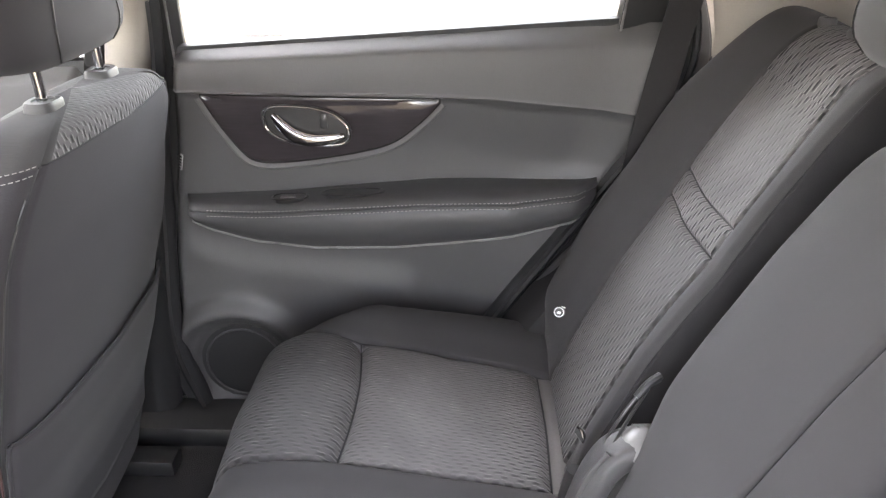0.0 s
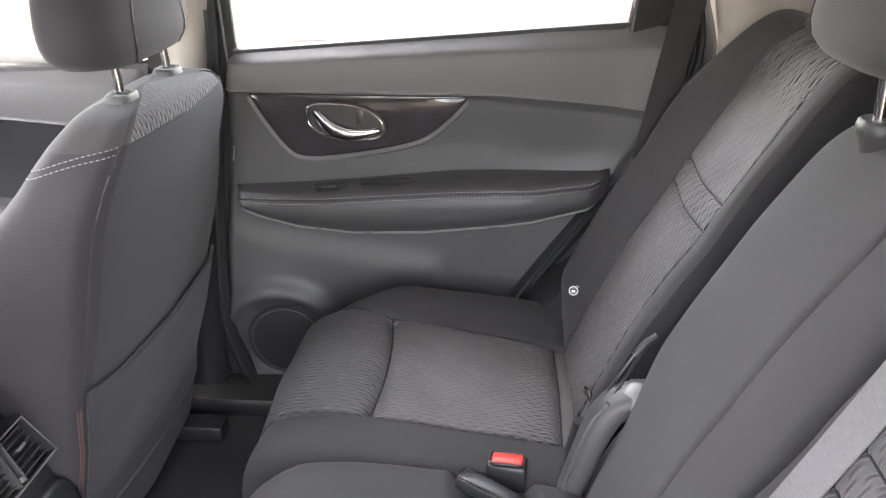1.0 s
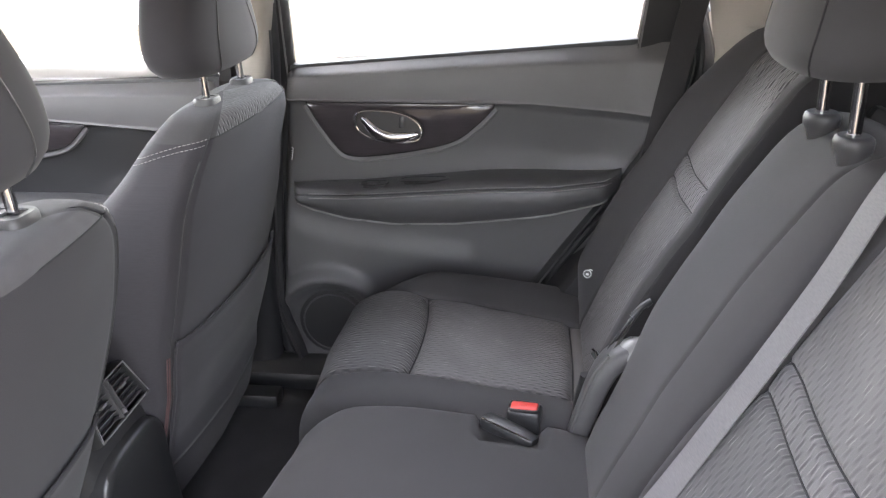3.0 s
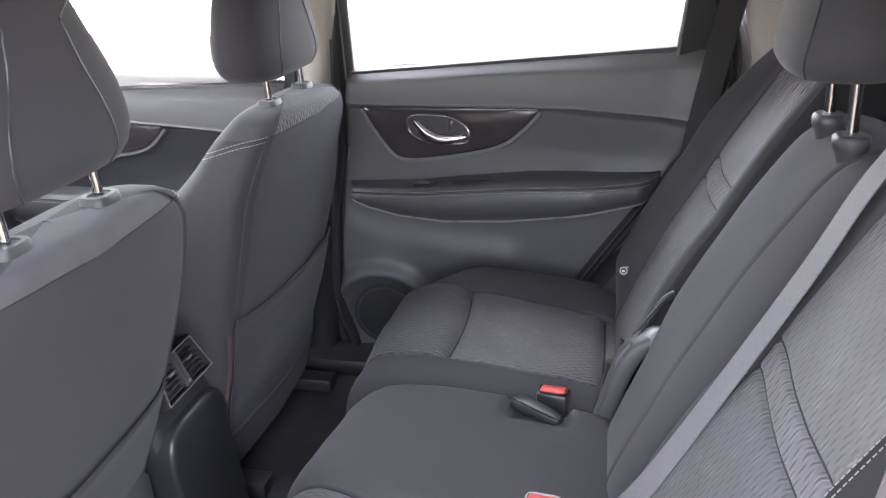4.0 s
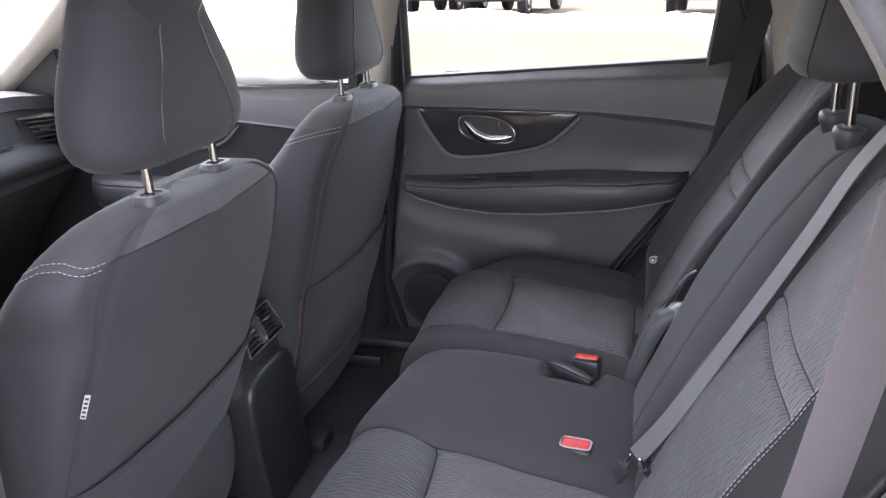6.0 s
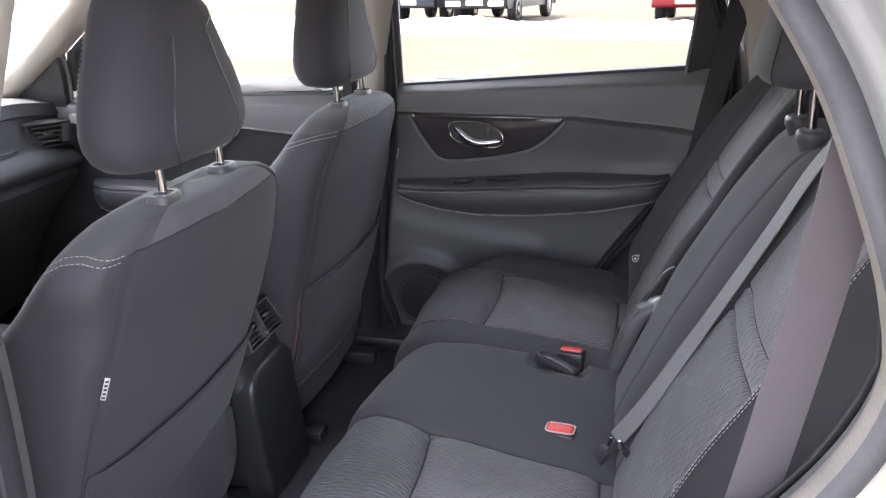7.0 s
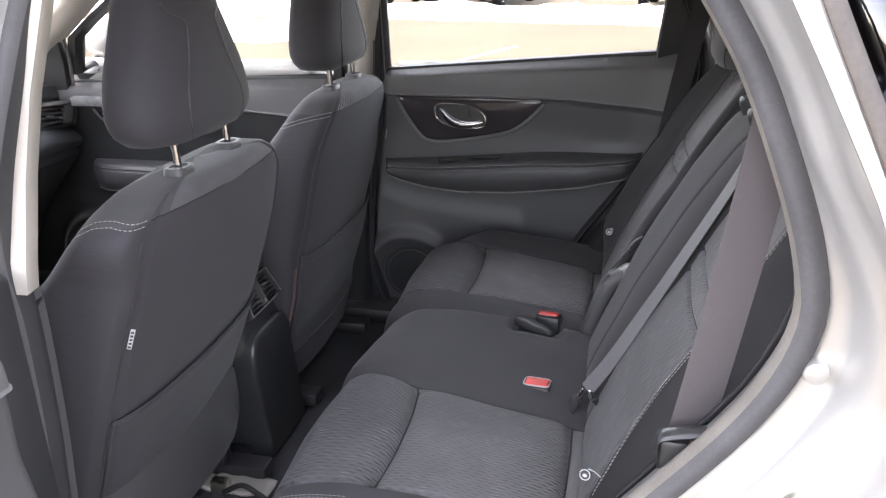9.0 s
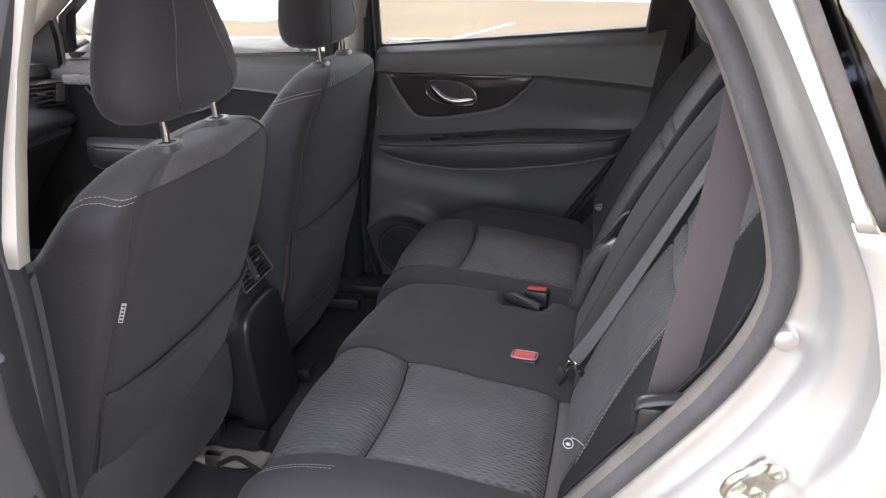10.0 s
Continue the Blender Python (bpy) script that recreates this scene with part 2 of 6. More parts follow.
def spline(points, n):
    """n points, evenly spaced, on a smooth curve through the given ones."""
    p = np.array(points, float)
    q = np.vstack([2 * p[0] - p[1], p, 2 * p[-1] - p[-2]])
    out = []
    for i in range(1, len(q) - 2):
        a, b, c, d = q[i - 1], q[i], q[i + 1], q[i + 2]
        for t in np.linspace(0, 1, 24, endpoint=False):
            out.append(0.5 * (2 * b + (c - a) * t + (2 * a - 5 * b + 4 * c - d) * t * t + (3 * b - a - 3 * c + d) * t ** 3))
    out.append(p[-1])
    out = np.array(out)
    run = np.r_[0, np.cumsum(np.linalg.norm(np.diff(out, axis=0), axis=1))]
    want = np.linspace(0, run[-1], n)
    return np.stack([np.interp(want, run, out[:, k]) for k in range(p.shape[1])], 1)


def grid(bm, pts, uvs=None, wrap=False):
    """Quads over rows of points."""
    rows, cols = len(pts), len(pts[0])
    vs = [[bm.verts.new(p) for p in row] for row in pts]
    layer = bm.loops.layers.uv.verify() if uvs is not None else None
    for i in range(rows - 1):
        for j in range(cols if wrap else cols - 1):
            k = (j + 1) % cols
            f = bm.faces.new((vs[i][j], vs[i + 1][j], vs[i + 1][k], vs[i][k]))
            if layer is not None:
                for loop, (a, b) in zip(f.loops, ((i, j), (i + 1, j), (i + 1, k), (i, k))):
                    loop[layer].uv = uvs[a][b]
    return vs


def loft(bm, rings, caps=True):
    vs = grid(bm, rings, wrap=True)
    if caps:
        bm.faces.new(vs[0][::-1])
        bm.faces.new(vs[-1])
    return bm


def box(bm, lo, hi, bevel=0.0, m=None, seg=2):
    made = bmesh.ops.create_cube(bm, size=1.0)["verts"]
    s = [b - a for a, b in zip(lo, hi)]
    c = [(a + b) / 2 for a, b in zip(lo, hi)]
    for v in made:
        v.co = Vector([v.co[k] * s[k] + c[k] for k in range(3)])
    edges = list({e for v in made for e in v.link_edges})
    if bevel:
        res = bmesh.ops.bevel(bm, geom=edges, offset=bevel, segments=seg, affect="EDGES", profile=0.5)
        made = list({v for v in res["verts"]} | {v for v in made if v.is_valid})
    if m is not None:
        bmesh.ops.transform(bm, matrix=m, verts=[v for v in made if v.is_valid])
    return bm


def tube(bm, path, radius, sides=10, caps=True):
    path = [Vector(tuple(map(float, p))) for p in path]
    rings = []
    up = Vector((0.13, 0.31, 0.94))
    for i, p in enumerate(path):
        d = (path[min(i + 1, len(path) - 1)] - path[max(i - 1, 0)]).normalized()
        a = d.cross(up).normalized()
        b = d.cross(a)
        r = radius[i] if isinstance(radius, (list, tuple, np.ndarray)) else radius
        rings.append([p + float(r) * (math.cos(2 * math.pi * k / sides) * a + math.sin(2 * math.pi * k / sides) * b) for k in range(sides)])
    return loft(bm, rings, caps)


def ribbon(bm, path, sides, thick=0.0016):
    """A flat strap along path; sides gives half its width as a vector at each point."""
    rings, run, prev = [], 0.0, None
    uvs = []
    for i, p in enumerate(path):
        p, s = Vector(tuple(map(float, p))), Vector(tuple(map(float, sides[i])))
        d = Vector([float(b - a) for a, b in zip(path[max(i - 1, 0)], path[min(i + 1, len(path) - 1)])]).normalized()
        n = d.cross(s).normalized() * thick / 2
        run += (p - prev).length if prev is not None else 0
        prev = p
        rings.append([p - s - n, p - s * 0.5 - n * 1.2, p - n * 1.2, p + s * 0.5 - n * 1.2, p + s - n, p + s + n, p + s * 0.5 + n * 1.2, p + n * 1.2, p - s * 0.5 + n * 1.2, p - s + n])
        w = s.length
        uvs.append([(run, q * w) for q in (-1, -0.5, 0, 0.5, 1, 1, 0.5, 0, -0.5, -1)])
    vs = grid(bm, rings, uvs, wrap=True)
    bm.faces.new(vs[0][::-1])
    bm.faces.new(vs[-1])
    return bm


def smooth(a, b, x):
    t = min(1.0, max(0.0, (x - a) / (b - a)))
    return t * t * (3 - 2 * t)


def lines(a, b, n, seams=()):
    """Parameter lines from a to b, closer together beside the seams."""
    out = set(np.linspace(a, b, n).round(5))
    for s in seams:
        out = {x for x in out if abs(x - s) > 0.006}
        out |= {round(s + d, 5) for d in (-0.009, -0.0055, -0.003, -0.0014, 0, 0.0014, 0.003, 0.0055, 0.009)}
    return sorted(x for x in out if a <= x <= b)


def crease(d, width=0.0036):
    return math.exp(-(d / width) ** 2)


def upholster(parent, point, us, vs, panel, local=False, span=(1.0, 1.0), pull=None, flat=False):
    """A padded cover over a grid of parameters, cut into its panels along the seams: panel(u, v) names part, cloth and label."""
    P = [[point(u, v) for v in vs] for u in us]
    made = {}
    for i in range(len(us) - 1):
        for j in range(len(vs) - 1):
            key = panel((us[i] + us[i + 1]) / 2, (vs[j] + vs[j + 1]) / 2)
            if key is None:
                continue
            bm, seen = made.setdefault(key, (bmesh.new(), {}))
            layer = bm.loops.layers.uv.verify()
            gather = bm.verts.layers.float.get("gather") or bm.verts.layers.float.new("gather")
            f = []
            for a, b in ((i, j), (i + 1, j), (i + 1, j + 1), (i, j + 1)):
                if (a, b) not in seen:
                    seen[(a, b)] = bm.verts.new(P[a][b])
                    seen[(a, b)][gather] = pull(us[a], vs[b]) if pull else 0.0
                f.append((seen[(a, b)], (us[a] * span[0], P[a][b].y if flat else vs[b] * span[1])))
            try:
                face = bm.faces.new([q[0] for q in f])
            except ValueError:
                continue
            for loop, (_, uv) in zip(face.loops, f):
                loop[layer].uv = uv
    for (name, cloth, label), (bm, _) in made.items():
        part(name, bm, cloth, parent, label, sharp=80, local=local)


def seam(parent, path, local=False, radius=0.0017):
    """A dark sewn seam line sunk between two panels, crease shade put into its colour."""
    bm = bmesh.new()
    tube(bm, path, radius, 6)
    return part("seam", bm, INK, parent, local=local)


def stitches(bm, path, length=0.0045, gap=0.0025, radius=0.00055):
    """Short thread stitches along a path."""
    p = np.array([tuple(q) for q in path], float)
    run = np.r_[0, np.cumsum(np.linalg.norm(np.diff(p, axis=0), axis=1))]
    s = 0.0
    while s + length < run[-1]:
        a = Vector([np.interp(s, run, p[:, k]) for k in range(3)])
        b = Vector([np.interp(s + length, run, p[:, k]) for k in range(3)])
        tube(bm, [a, b], radius, 4)
        s += length + gap
    return bm


# ---- rear bench ----
CUSHION = spline([(0.15, 0.40), (0.118, 0.50), (0.118, 0.585), (0.15, 0.645), (0.215, 0.668), (0.30, 0.672), (0.45, 0.662), (0.585, 0.642), (0.63, 0.618), (0.645, 0.57)], 400)
CUSHION_RUN = np.r_[0, np.cumsum(np.linalg.norm(np.diff(CUSHION, axis=0), axis=1))]
CUSHION_AT = lambda x: float(np.interp(x, CUSHION[140:, 0], CUSHION_RUN[140:]))
SEAM_X, SEAM_REAR = CUSHION_AT(0.30), CUSHION_AT(0.597)


def cushion_point(u, y, lift):
    x, z = np.interp(u, CUSHION_RUN, CUSHION[:, 0]), np.interp(u, CUSHION_RUN, CUSHION[:, 1])
    dx = np.interp(u + 0.003, CUSHION_RUN, CUSHION[:, 0]) - np.interp(u - 0.003, CUSHION_RUN, CUSHION[:, 0])
    dz = np.interp(u + 0.003, CUSHION_RUN, CUSHION[:, 1]) - np.interp(u - 0.003, CUSHION_RUN, CUSHION[:, 1])
    n = math.hypot(dx, dz) or 1
    return Vector((x - dz / n * lift, y, z + dx / n * lift))


def rear_cushion(side, label):
    """One outer seat cushion; side +1 is the far one. The near one carries the middle place too."""
    base = thing("rear_seat_cushion", label, "seat cushion", (0.38, side * 0.39, 0.36), "rear seat cushions")
    outer = spline([(0.10, -0.10), (0.112, -0.03), (0.128, -0.006), (0.165, 0.002), (0.225, 0.0), (0.38, 0.006), (0.54, 0.0), (0.60, 0.012), (0.64, 0.004), (0.668, -0.035), (0.672, -0.13)], 300)
    if side < 0:
        outer = spline([(-0.122, -0.10), (-0.118, -0.02), (-0.10, 0.008), (-0.04, 0.018), (0.08, 0.018), (0.19, 0.010), (0.225, 0.0), (0.38, 0.006), (0.54, 0.0), (0.60, 0.012), (0.64, 0.004), (0.668, -0.035), (0.672, -0.13)], 300)
    run = np.r_[0, np.cumsum(np.linalg.norm(np.diff(outer, axis=0), axis=1))]
    at = lambda y: float(np.interp(y, outer[20:-20, 0], run[20:-20]))
    s_in, s_out = at(0.225), at(0.54)
    us = lines(0, CUSHION_RUN[-1], 70, (SEAM_X, SEAM_REAR))
    vs = lines(0, run[-1], 74, (s_in, s_out))

    def point(u, v):
        u0 = u
        y, lift = np.interp(v, run, outer[:, 0]), np.interp(v, run, outer[:, 1])
        x = float(np.interp(u, CUSHION_RUN, CUSHION[:, 0]))
        # the insert narrows towards the back
        if u > 0.12:
            w_in = float(np.interp(y, [0.02, 0.225, 0.54], [0, 1, 0]))
            w_out = float(np.interp(y, [0.225, 0.54, 0.655], [0, 1, 0]))
            if side > 0:
                y += (float(np.interp(x, [0.15, 0.30, 0.45, 0.60], [0.240, 0.228, 0.212, 0.210])) - 0.225) * w_in + (float(np.interp(x, [0.14, 0.20, 0.30, 0.45, 0.60], [0.575, 0.570, 0.530, 0.499, 0.487])) - 0.54) * w_out
            else:
                y += (float(np.interp(x, [0.13, 0.19, 0.29, 0.45, 0.61], [0.160, 0.162, 0.205, 0.235, 0.240])) - 0.225) * w_in + (float(np.interp(x, [0.14, 0.295, 0.45, 0.60], [0.514, 0.508, 0.515, 0.520])) - 0.54) * w_out
        # and its cross seam bows backwards
        u += 0.012 * math.sin(math.pi * min(1.0, max(0.0, (v - s_in) / (s_out - s_in)))) * crease(u - SEAM_X, 0.10)
        inside = smooth(s_in - 0.002, s_in + 0.01, v) * (1 - smooth(s_out - 0.01, s_out + 0.002, v))
        lift -= 0.007 * crease(v - s_in) + 0.007 * crease(v - s_out) + 0.003 * (crease(v - s_in, 0.012) + crease(v - s_out, 0.012))
        lift -= inside * (0.012 * crease(u0 - SEAM_X, 0.008) + 0.010 * crease(u0 - SEAM_X, 0.03))
        lift -= 0.010 * crease(u - SEAM_REAR, 0.012) * inside
        # the front corners are rounded back
        corner = smooth(0.58, 0.67, y) + (smooth(0.17, 0.11, y) if side > 0 else 0.5 * smooth(-0.06, -0.125, y))
        front = 1 - smooth(0.12, 0.3, x)
        lift -= 0.035 * front * corner * smooth(0.02, 0.15, u)
        if side < 0:
            lift -= (1 - smooth(0.12, 0.24, x)) * 0.034 * smooth(0.19, -0.06, y)
            # notch that takes the loose buckle
            lift -= 0.020 * smooth(0.436, 0.447, x) * (1 - smooth(0.536, 0.548, x)) * smooth(-0.028, -0.042, y)
        lift += 0.0018 * noise.noise(Vector((u * 14, v * 14, side))) + 0.0035 * noise.noise(Vector((u * 4, v * 4, 3 + side)))
        p = cushion_point(u, side * y, lift)
        if side > 0:
            p.x += 0.10 * smooth(0.53, 0.66, y) * (1 - smooth(0.12, 0.40, x))
        return p

    def panel(u, v):
        if s_in < v < s_out:
            if u > SEAM_REAR:
                return ("rear_strip", STRIP, "plain lighter cloth strip")
            return ("seat_insert", WAVE if u < SEAM_X else WAVE_FINE, "wave-patterned charcoal cloth") if u > SEAM_X or u < SEAM_X else None
        if v <= s_in:
            return ("middle_panel" if side < 0 else "inner_bolster", CLOTH, "plain charcoal cloth")
        return ("outer_bolster", CLOTH, "plain charcoal cloth")

    pull = lambda u, v: (1.0 if side > 0 else 0.7) * (crease(u - SEAM_X, 0.030) * 0.7 + (crease(u - SEAM_REAR, 0.06) + 0.35 * crease(u - SEAM_REAR, 0.14)) * (u < SEAM_REAR)) + (0.6 if side > 0 else 0.3) * smooth(CUSHION_AT(0.23), CUSHION_AT(0.13), u)
    upholster(base, point, us, vs, panel, pull=pull)
    for v in (s_in, s_out):
        seam(base, [point(u, v) for u in np.linspace(0.02, SEAM_REAR + 0.02, 70)])
    seam(base, [point(SEAM_X, v) for v in np.linspace(s_in, s_out, 30)])
    seam(base, [point(SEAM_REAR, v) for v in np.linspace(s_in, s_out, 30)])
    # thread along the outer seam
    if side < 0:
        bm = bmesh.new()
        for off in (0.040, 0.048):
            stitches(bm, [point(u, s_out + off) + Vector((0, 0, 0.0008)) for u in np.linspace(0.12, SEAM_X - 0.02, 40)])
        part("stitching", bm, THREAD, base, "pale double row of thread")
    bm = bmesh.new()
    ys = sorted((side * (0.12 if side > 0 else -0.11), side * 0.655))
    box(bm, (0.17, ys[0], 0.365), (0.62, ys[1], 0.56), 0.02)
    part("seat_base", bm, PLASTIC_DARK, base, "black underside frame")
    return base


rear_cushion(1, "charcoal cloth rear seat cushion with wave-patterned insert")
rear_cushion(-1, "wide charcoal cloth rear seat cushion with plain middle place")

LEAN = math.atan(0.52)
BACK_AXES = Matrix(((math.sin(LEAN), 0, -math.cos(LEAN), 0.618), (0, 1, 0, 0), (math.cos(LEAN), 0, math.sin(LEAN), 0.652), (0, 0, 0, 1)))


def back_frame(y):
    return BACK_AXES @ Matrix.Translation((0, y, 0))


def rear_backrest(side, label):
    base = thing("folding_rear_seat", label, "seat backrest", group="rear seat backrests", m=back_frame(side * 0.40))
    prof = spline([(-0.045, -0.05), (-0.03, -0.012), (0.03, 0.0), (0.20, 0.012), (0.335, 0.006), (0.38, 0.006), (0.53, 0.0), (0.605, -0.010), (0.644, -0.042), (0.652, -0.10), (0.635, -0.15)], 400)
    run = np.r_[0, np.cumsum(np.linalg.norm(np.diff(prof, axis=0), axis=1))]
    at = lambda s: float(np.interp(s, prof[:300, 0], run[:300]))
    lat = spline([(0.206, -0.12), (0.200, -0.03), (0.206, -0.002), (0.222, 0.012), (0.245, 0.010), (0.268, 0.0), (0.37, 0.003), (0.485, 0.0), (0.545, 0.022), (0.59, 0.036), (0.618, 0.028), (0.634, -0.01), (0.638, -0.12)], 300)
    if side < 0:
        lat = spline([(0.178, -0.12), (0.172, -0.03), (0.177, -0.002), (0.188, 0.010), (0.204, 0.008), (0.222, 0.0), (0.36, 0.003), (0.485, 0.0), (0.53, 0.004), (0.575, 0.0), (0.61, -0.018), (0.628, -0.05), (0.632, -0.12)], 300)
    lrun = np.r_[0, np.cumsum(np.linalg.norm(np.diff(lat, axis=0), axis=1))]
    lat_at = lambda y: float(np.interp(y, lat[40:-40, 0], lrun[40:-40]))
    b1, b2, top = at(0.342 if side > 0 else 0.333), at(0.387 if side > 0 else 0.374), at(0.57)
    s_pipe, s_in, s_out = lat_at(0.214 if side > 0 else 0.181), lat_at(0.268 if side > 0 else 0.222), lat_at(0.485)
    us = lines(0, run[-1], 80, (b1, b2))
    vs = lines(0, lrun[-1], 70, (s_pipe, s_in, s_out))

    def point(u, v):
        s, n = np.interp(u, run, prof[:, 0]), np.interp(u, run, prof[:, 1])
        y, lift = np.interp(v, lrun, lat[:, 0]), np.interp(v, lrun, lat[:, 1])
        fade = smooth(-0.03, 0.08, s) * (1 - 0.55 * smooth(0.45, 0.63, s))
        if lift > 0:
            lift *= fade
        # shoulders draw in towards the top and the outer bolster bows at mid height
        y -= 0.035 * smooth(0.45, 0.62, s) * smooth(0.4, 0.62, y)
        inside = smooth(s_in - 0.002, s_in + 0.01, v) * (1 - smooth(s_out - 0.01, s_out + 0.002, v))
        bend = 0.005 * math.sin(math.pi * min(1, max(0, (y - 0.268) / 0.217)))
        n += lift - 0.006 * (crease(v - s_in) + crease(v - s_out)) - 0.006 * crease(v - s_pipe, 0.004)
        n -= inside * 0.006 * (crease(u - b1) + crease(u - b2))
        n += 0.0016 * noise.noise(Vector((s * 13, y * 13, side))) + 0.003 * noise.noise(Vector((s * 4, y * 4, 5 + side)))
        # gathers at the head of the insert
        n += inside * 0.0015 * math.sin(y * 520 + 5 * noise.noise(Vector((s * 9, y * 30, 0)))) * smooth(0.50, 0.57, s) * (1 - smooth(0.64, 0.65, s))
        return Vector((s - bend * inside * smooth(0.2, 0.33, s) * (1 - smooth(0.38, 0.5, s)), side * y - side * 0.40, n))

    def panel(u, v):
        if s_in < v < s_out and u < run[-1] - 0.06:
            if b1 < u < b2:
                return ("backrest_band", GATHER, "darker gathered cloth band")
            return ("backrest_insert", WAVE, "wave-patterned charcoal cloth") if u < b1 else ("upper_insert", WAVE_FINE if u < top else GATHER, "fine patterned cloth")
        # shade of the gap beside the centre seat is put into the cloth colour
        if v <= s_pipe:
            return ("side_panel", CLOTH_SHADED, "side cloth with gap shade in its colour")
        if v <= s_in:
            return ("inner_bolster", CLOTH, "plain charcoal cloth")
        # the near bolster's shade is put in as darker cloth
        return ("outer_bolster", CLOTH if side > 0 else CLOTH_SHADED, "plain charcoal cloth" if side > 0 else "plain charcoal cloth with shade in its colour")

    pull = lambda u, v: (1.6 if side > 0 else 0.8) * smooth(at(0.52), at(0.61), u) + (1.0 if side > 0 else 0.4) * (0.35 * crease(u - b1, 0.02) + 0.45 * crease(u - b2, 0.05)) + (0.75 if side > 0 else 0.15) * smooth(at(0.36), at(0.06), u) + (0.45 if side > 0 else 0.1) * (b1 < u < b2) + (0.14 if side > 0 else 0.05)
    upholster(base, point, us, vs, panel, local=True, pull=pull)
    for v in (s_pipe, s_in, s_out):
        seam(base, [point(u, v) for u in np.linspace(0.03, at(0.61) + 0.05, 70)], True)
    for u in (b1, b2):
        seam(base, [point(u, v) for v in np.linspace(s_in, s_out, 30)], True)
    if side < 0:
        bm = bmesh.new()
        for off in (0.006, 0.016):
            stitches(bm, [point(u, s_out + off + 0.02 * smooth(at(0.25), at(0.06), u)) + Vector((0, 0, 0.0008)) for u in np.linspace(at(0.06), at(0.54), 60)])
        part("stitching", bm, THREAD, base, "pale double row of thread", local=True)
    bm = bmesh.new()
    ys = sorted((side * 0.19 - side * 0.4, side * 0.60 - side * 0.4))
    box(bm, (-0.02, ys[0], -0.15), (0.62, ys[1], -0.10), 0.01)
    part("back_board", bm, PLASTIC_DARK, base, "black hard backing", local=True)
    # release strap hanging at the foot of the backrest
    return base


rear_backrest(1, "reclined charcoal cloth rear backrest with wave-patterned insert")
rear_backrest(-1, "reclined charcoal cloth rear backrest with double-stitched bolster")


def centre_backrest():
    base = thing("folding_centre_seat", "plain charcoal cloth middle backrest with two seams", "seat backrest", m=back_frame(0.0))
    prof = spline([(-0.045, -0.05), (-0.03, -0.008), (0.03, 0.012), (0.2, 0.024), (0.38, 0.022), (0.48, 0.017), (0.545, 0.006), (0.582, -0.018), (0.598, -0.055), (0.600, -0.11), (0.585, -0.15)], 400)
    run = np.r_[0, np.cumsum(np.linalg.norm(np.diff(prof, axis=0), axis=1))]
    lat = spline([(-0.160, -0.14), (-0.158, -0.035), (-0.142, -0.008), (-0.09, 0.004), (0.0, 0.006), (0.09, 0.004), (0.142, -0.008), (0.158, -0.035), (0.160, -0.14)], 300)
    lrun = np.r_[0, np.cumsum(np.linalg.norm(np.diff(lat, axis=0), axis=1))]
    lat_at = lambda y: float(np.interp(y, lat[60:-60, 0], lrun[60:-60]))
    s1 = lat_at(-0.080)
    us, vs = lines(0, run[-1], 60), lines(0, lrun[-1], 50, (s1,))

    def point(u, v):
        s, n = np.interp(u, run, prof[:, 0]), np.interp(u, run, prof[:, 1])
        y, lift = np.interp(v, lrun, lat[:, 0]), np.interp(v, lrun, lat[:, 1])
        if y > 0:
            y *= 1 - 0.30 * smooth(0.24, 0.10, s)
        n += lift - 0.005 * crease(v - s1)
        n -= 0.03 * smooth(0.13, -0.02, s) * smooth(0.05, 0.16, y)
        n += 0.0012 * noise.noise(Vector((s * 12, y * 12, 1))) + 0.003 * noise.noise(Vector((s * 4, y * 4, 9)))
        return Vector((s, y, n))

    upholster(base, point, us, vs, lambda u, v: ("side_panel" if v < s1 else "front_panel", CLOTH, "plain charcoal cloth"), local=True)
    seam(base, [point(u, s1) for u in np.linspace(0.03, run[-1] * 0.85, 60)], True, 0.001)
    # cloth-covered foot beside the hinge
    bm = bmesh.new()
    loft(bm, [[Vector((s, yc + w * math.copysign(abs(math.cos(a)) ** 0.6, math.cos(a)), -0.055 + h * math.copysign(abs(math.sin(a)) ** 0.6, math.sin(a)))) for a in np.linspace(0, 2 * math.pi, 24, endpoint=False)] for s, yc, w, h in ((-0.05, 0.120, 0.030, 0.035), (0.00, 0.122, 0.034, 0.045), (0.06, 0.126, 0.034, 0.047), (0.10, 0.128, 0.033, 0.042), (0.118, 0.128, 0.028, 0.030), (0.125, 0.128, 0.016, 0.014))])
    part("hinge_foot", bm, CLOTH, base, "rounded charcoal cloth foot", sharp=70, local=True)
    bm = bmesh.new()
    box(bm, (-0.02, -0.15, -0.15), (0.59, 0.15, -0.10), 0.01)
    part("back_board", bm, PLASTIC_DARK, base, "black hard backing", local=True)
    return base


centre_backrest()


def pad(base, name, rings_of, cloth, label, seam_at=None, local=True):
    bm = bmesh.new()
    loft(bm, rings_of)
    return part(name, bm, cloth, base, label, sharp=80, local=local)


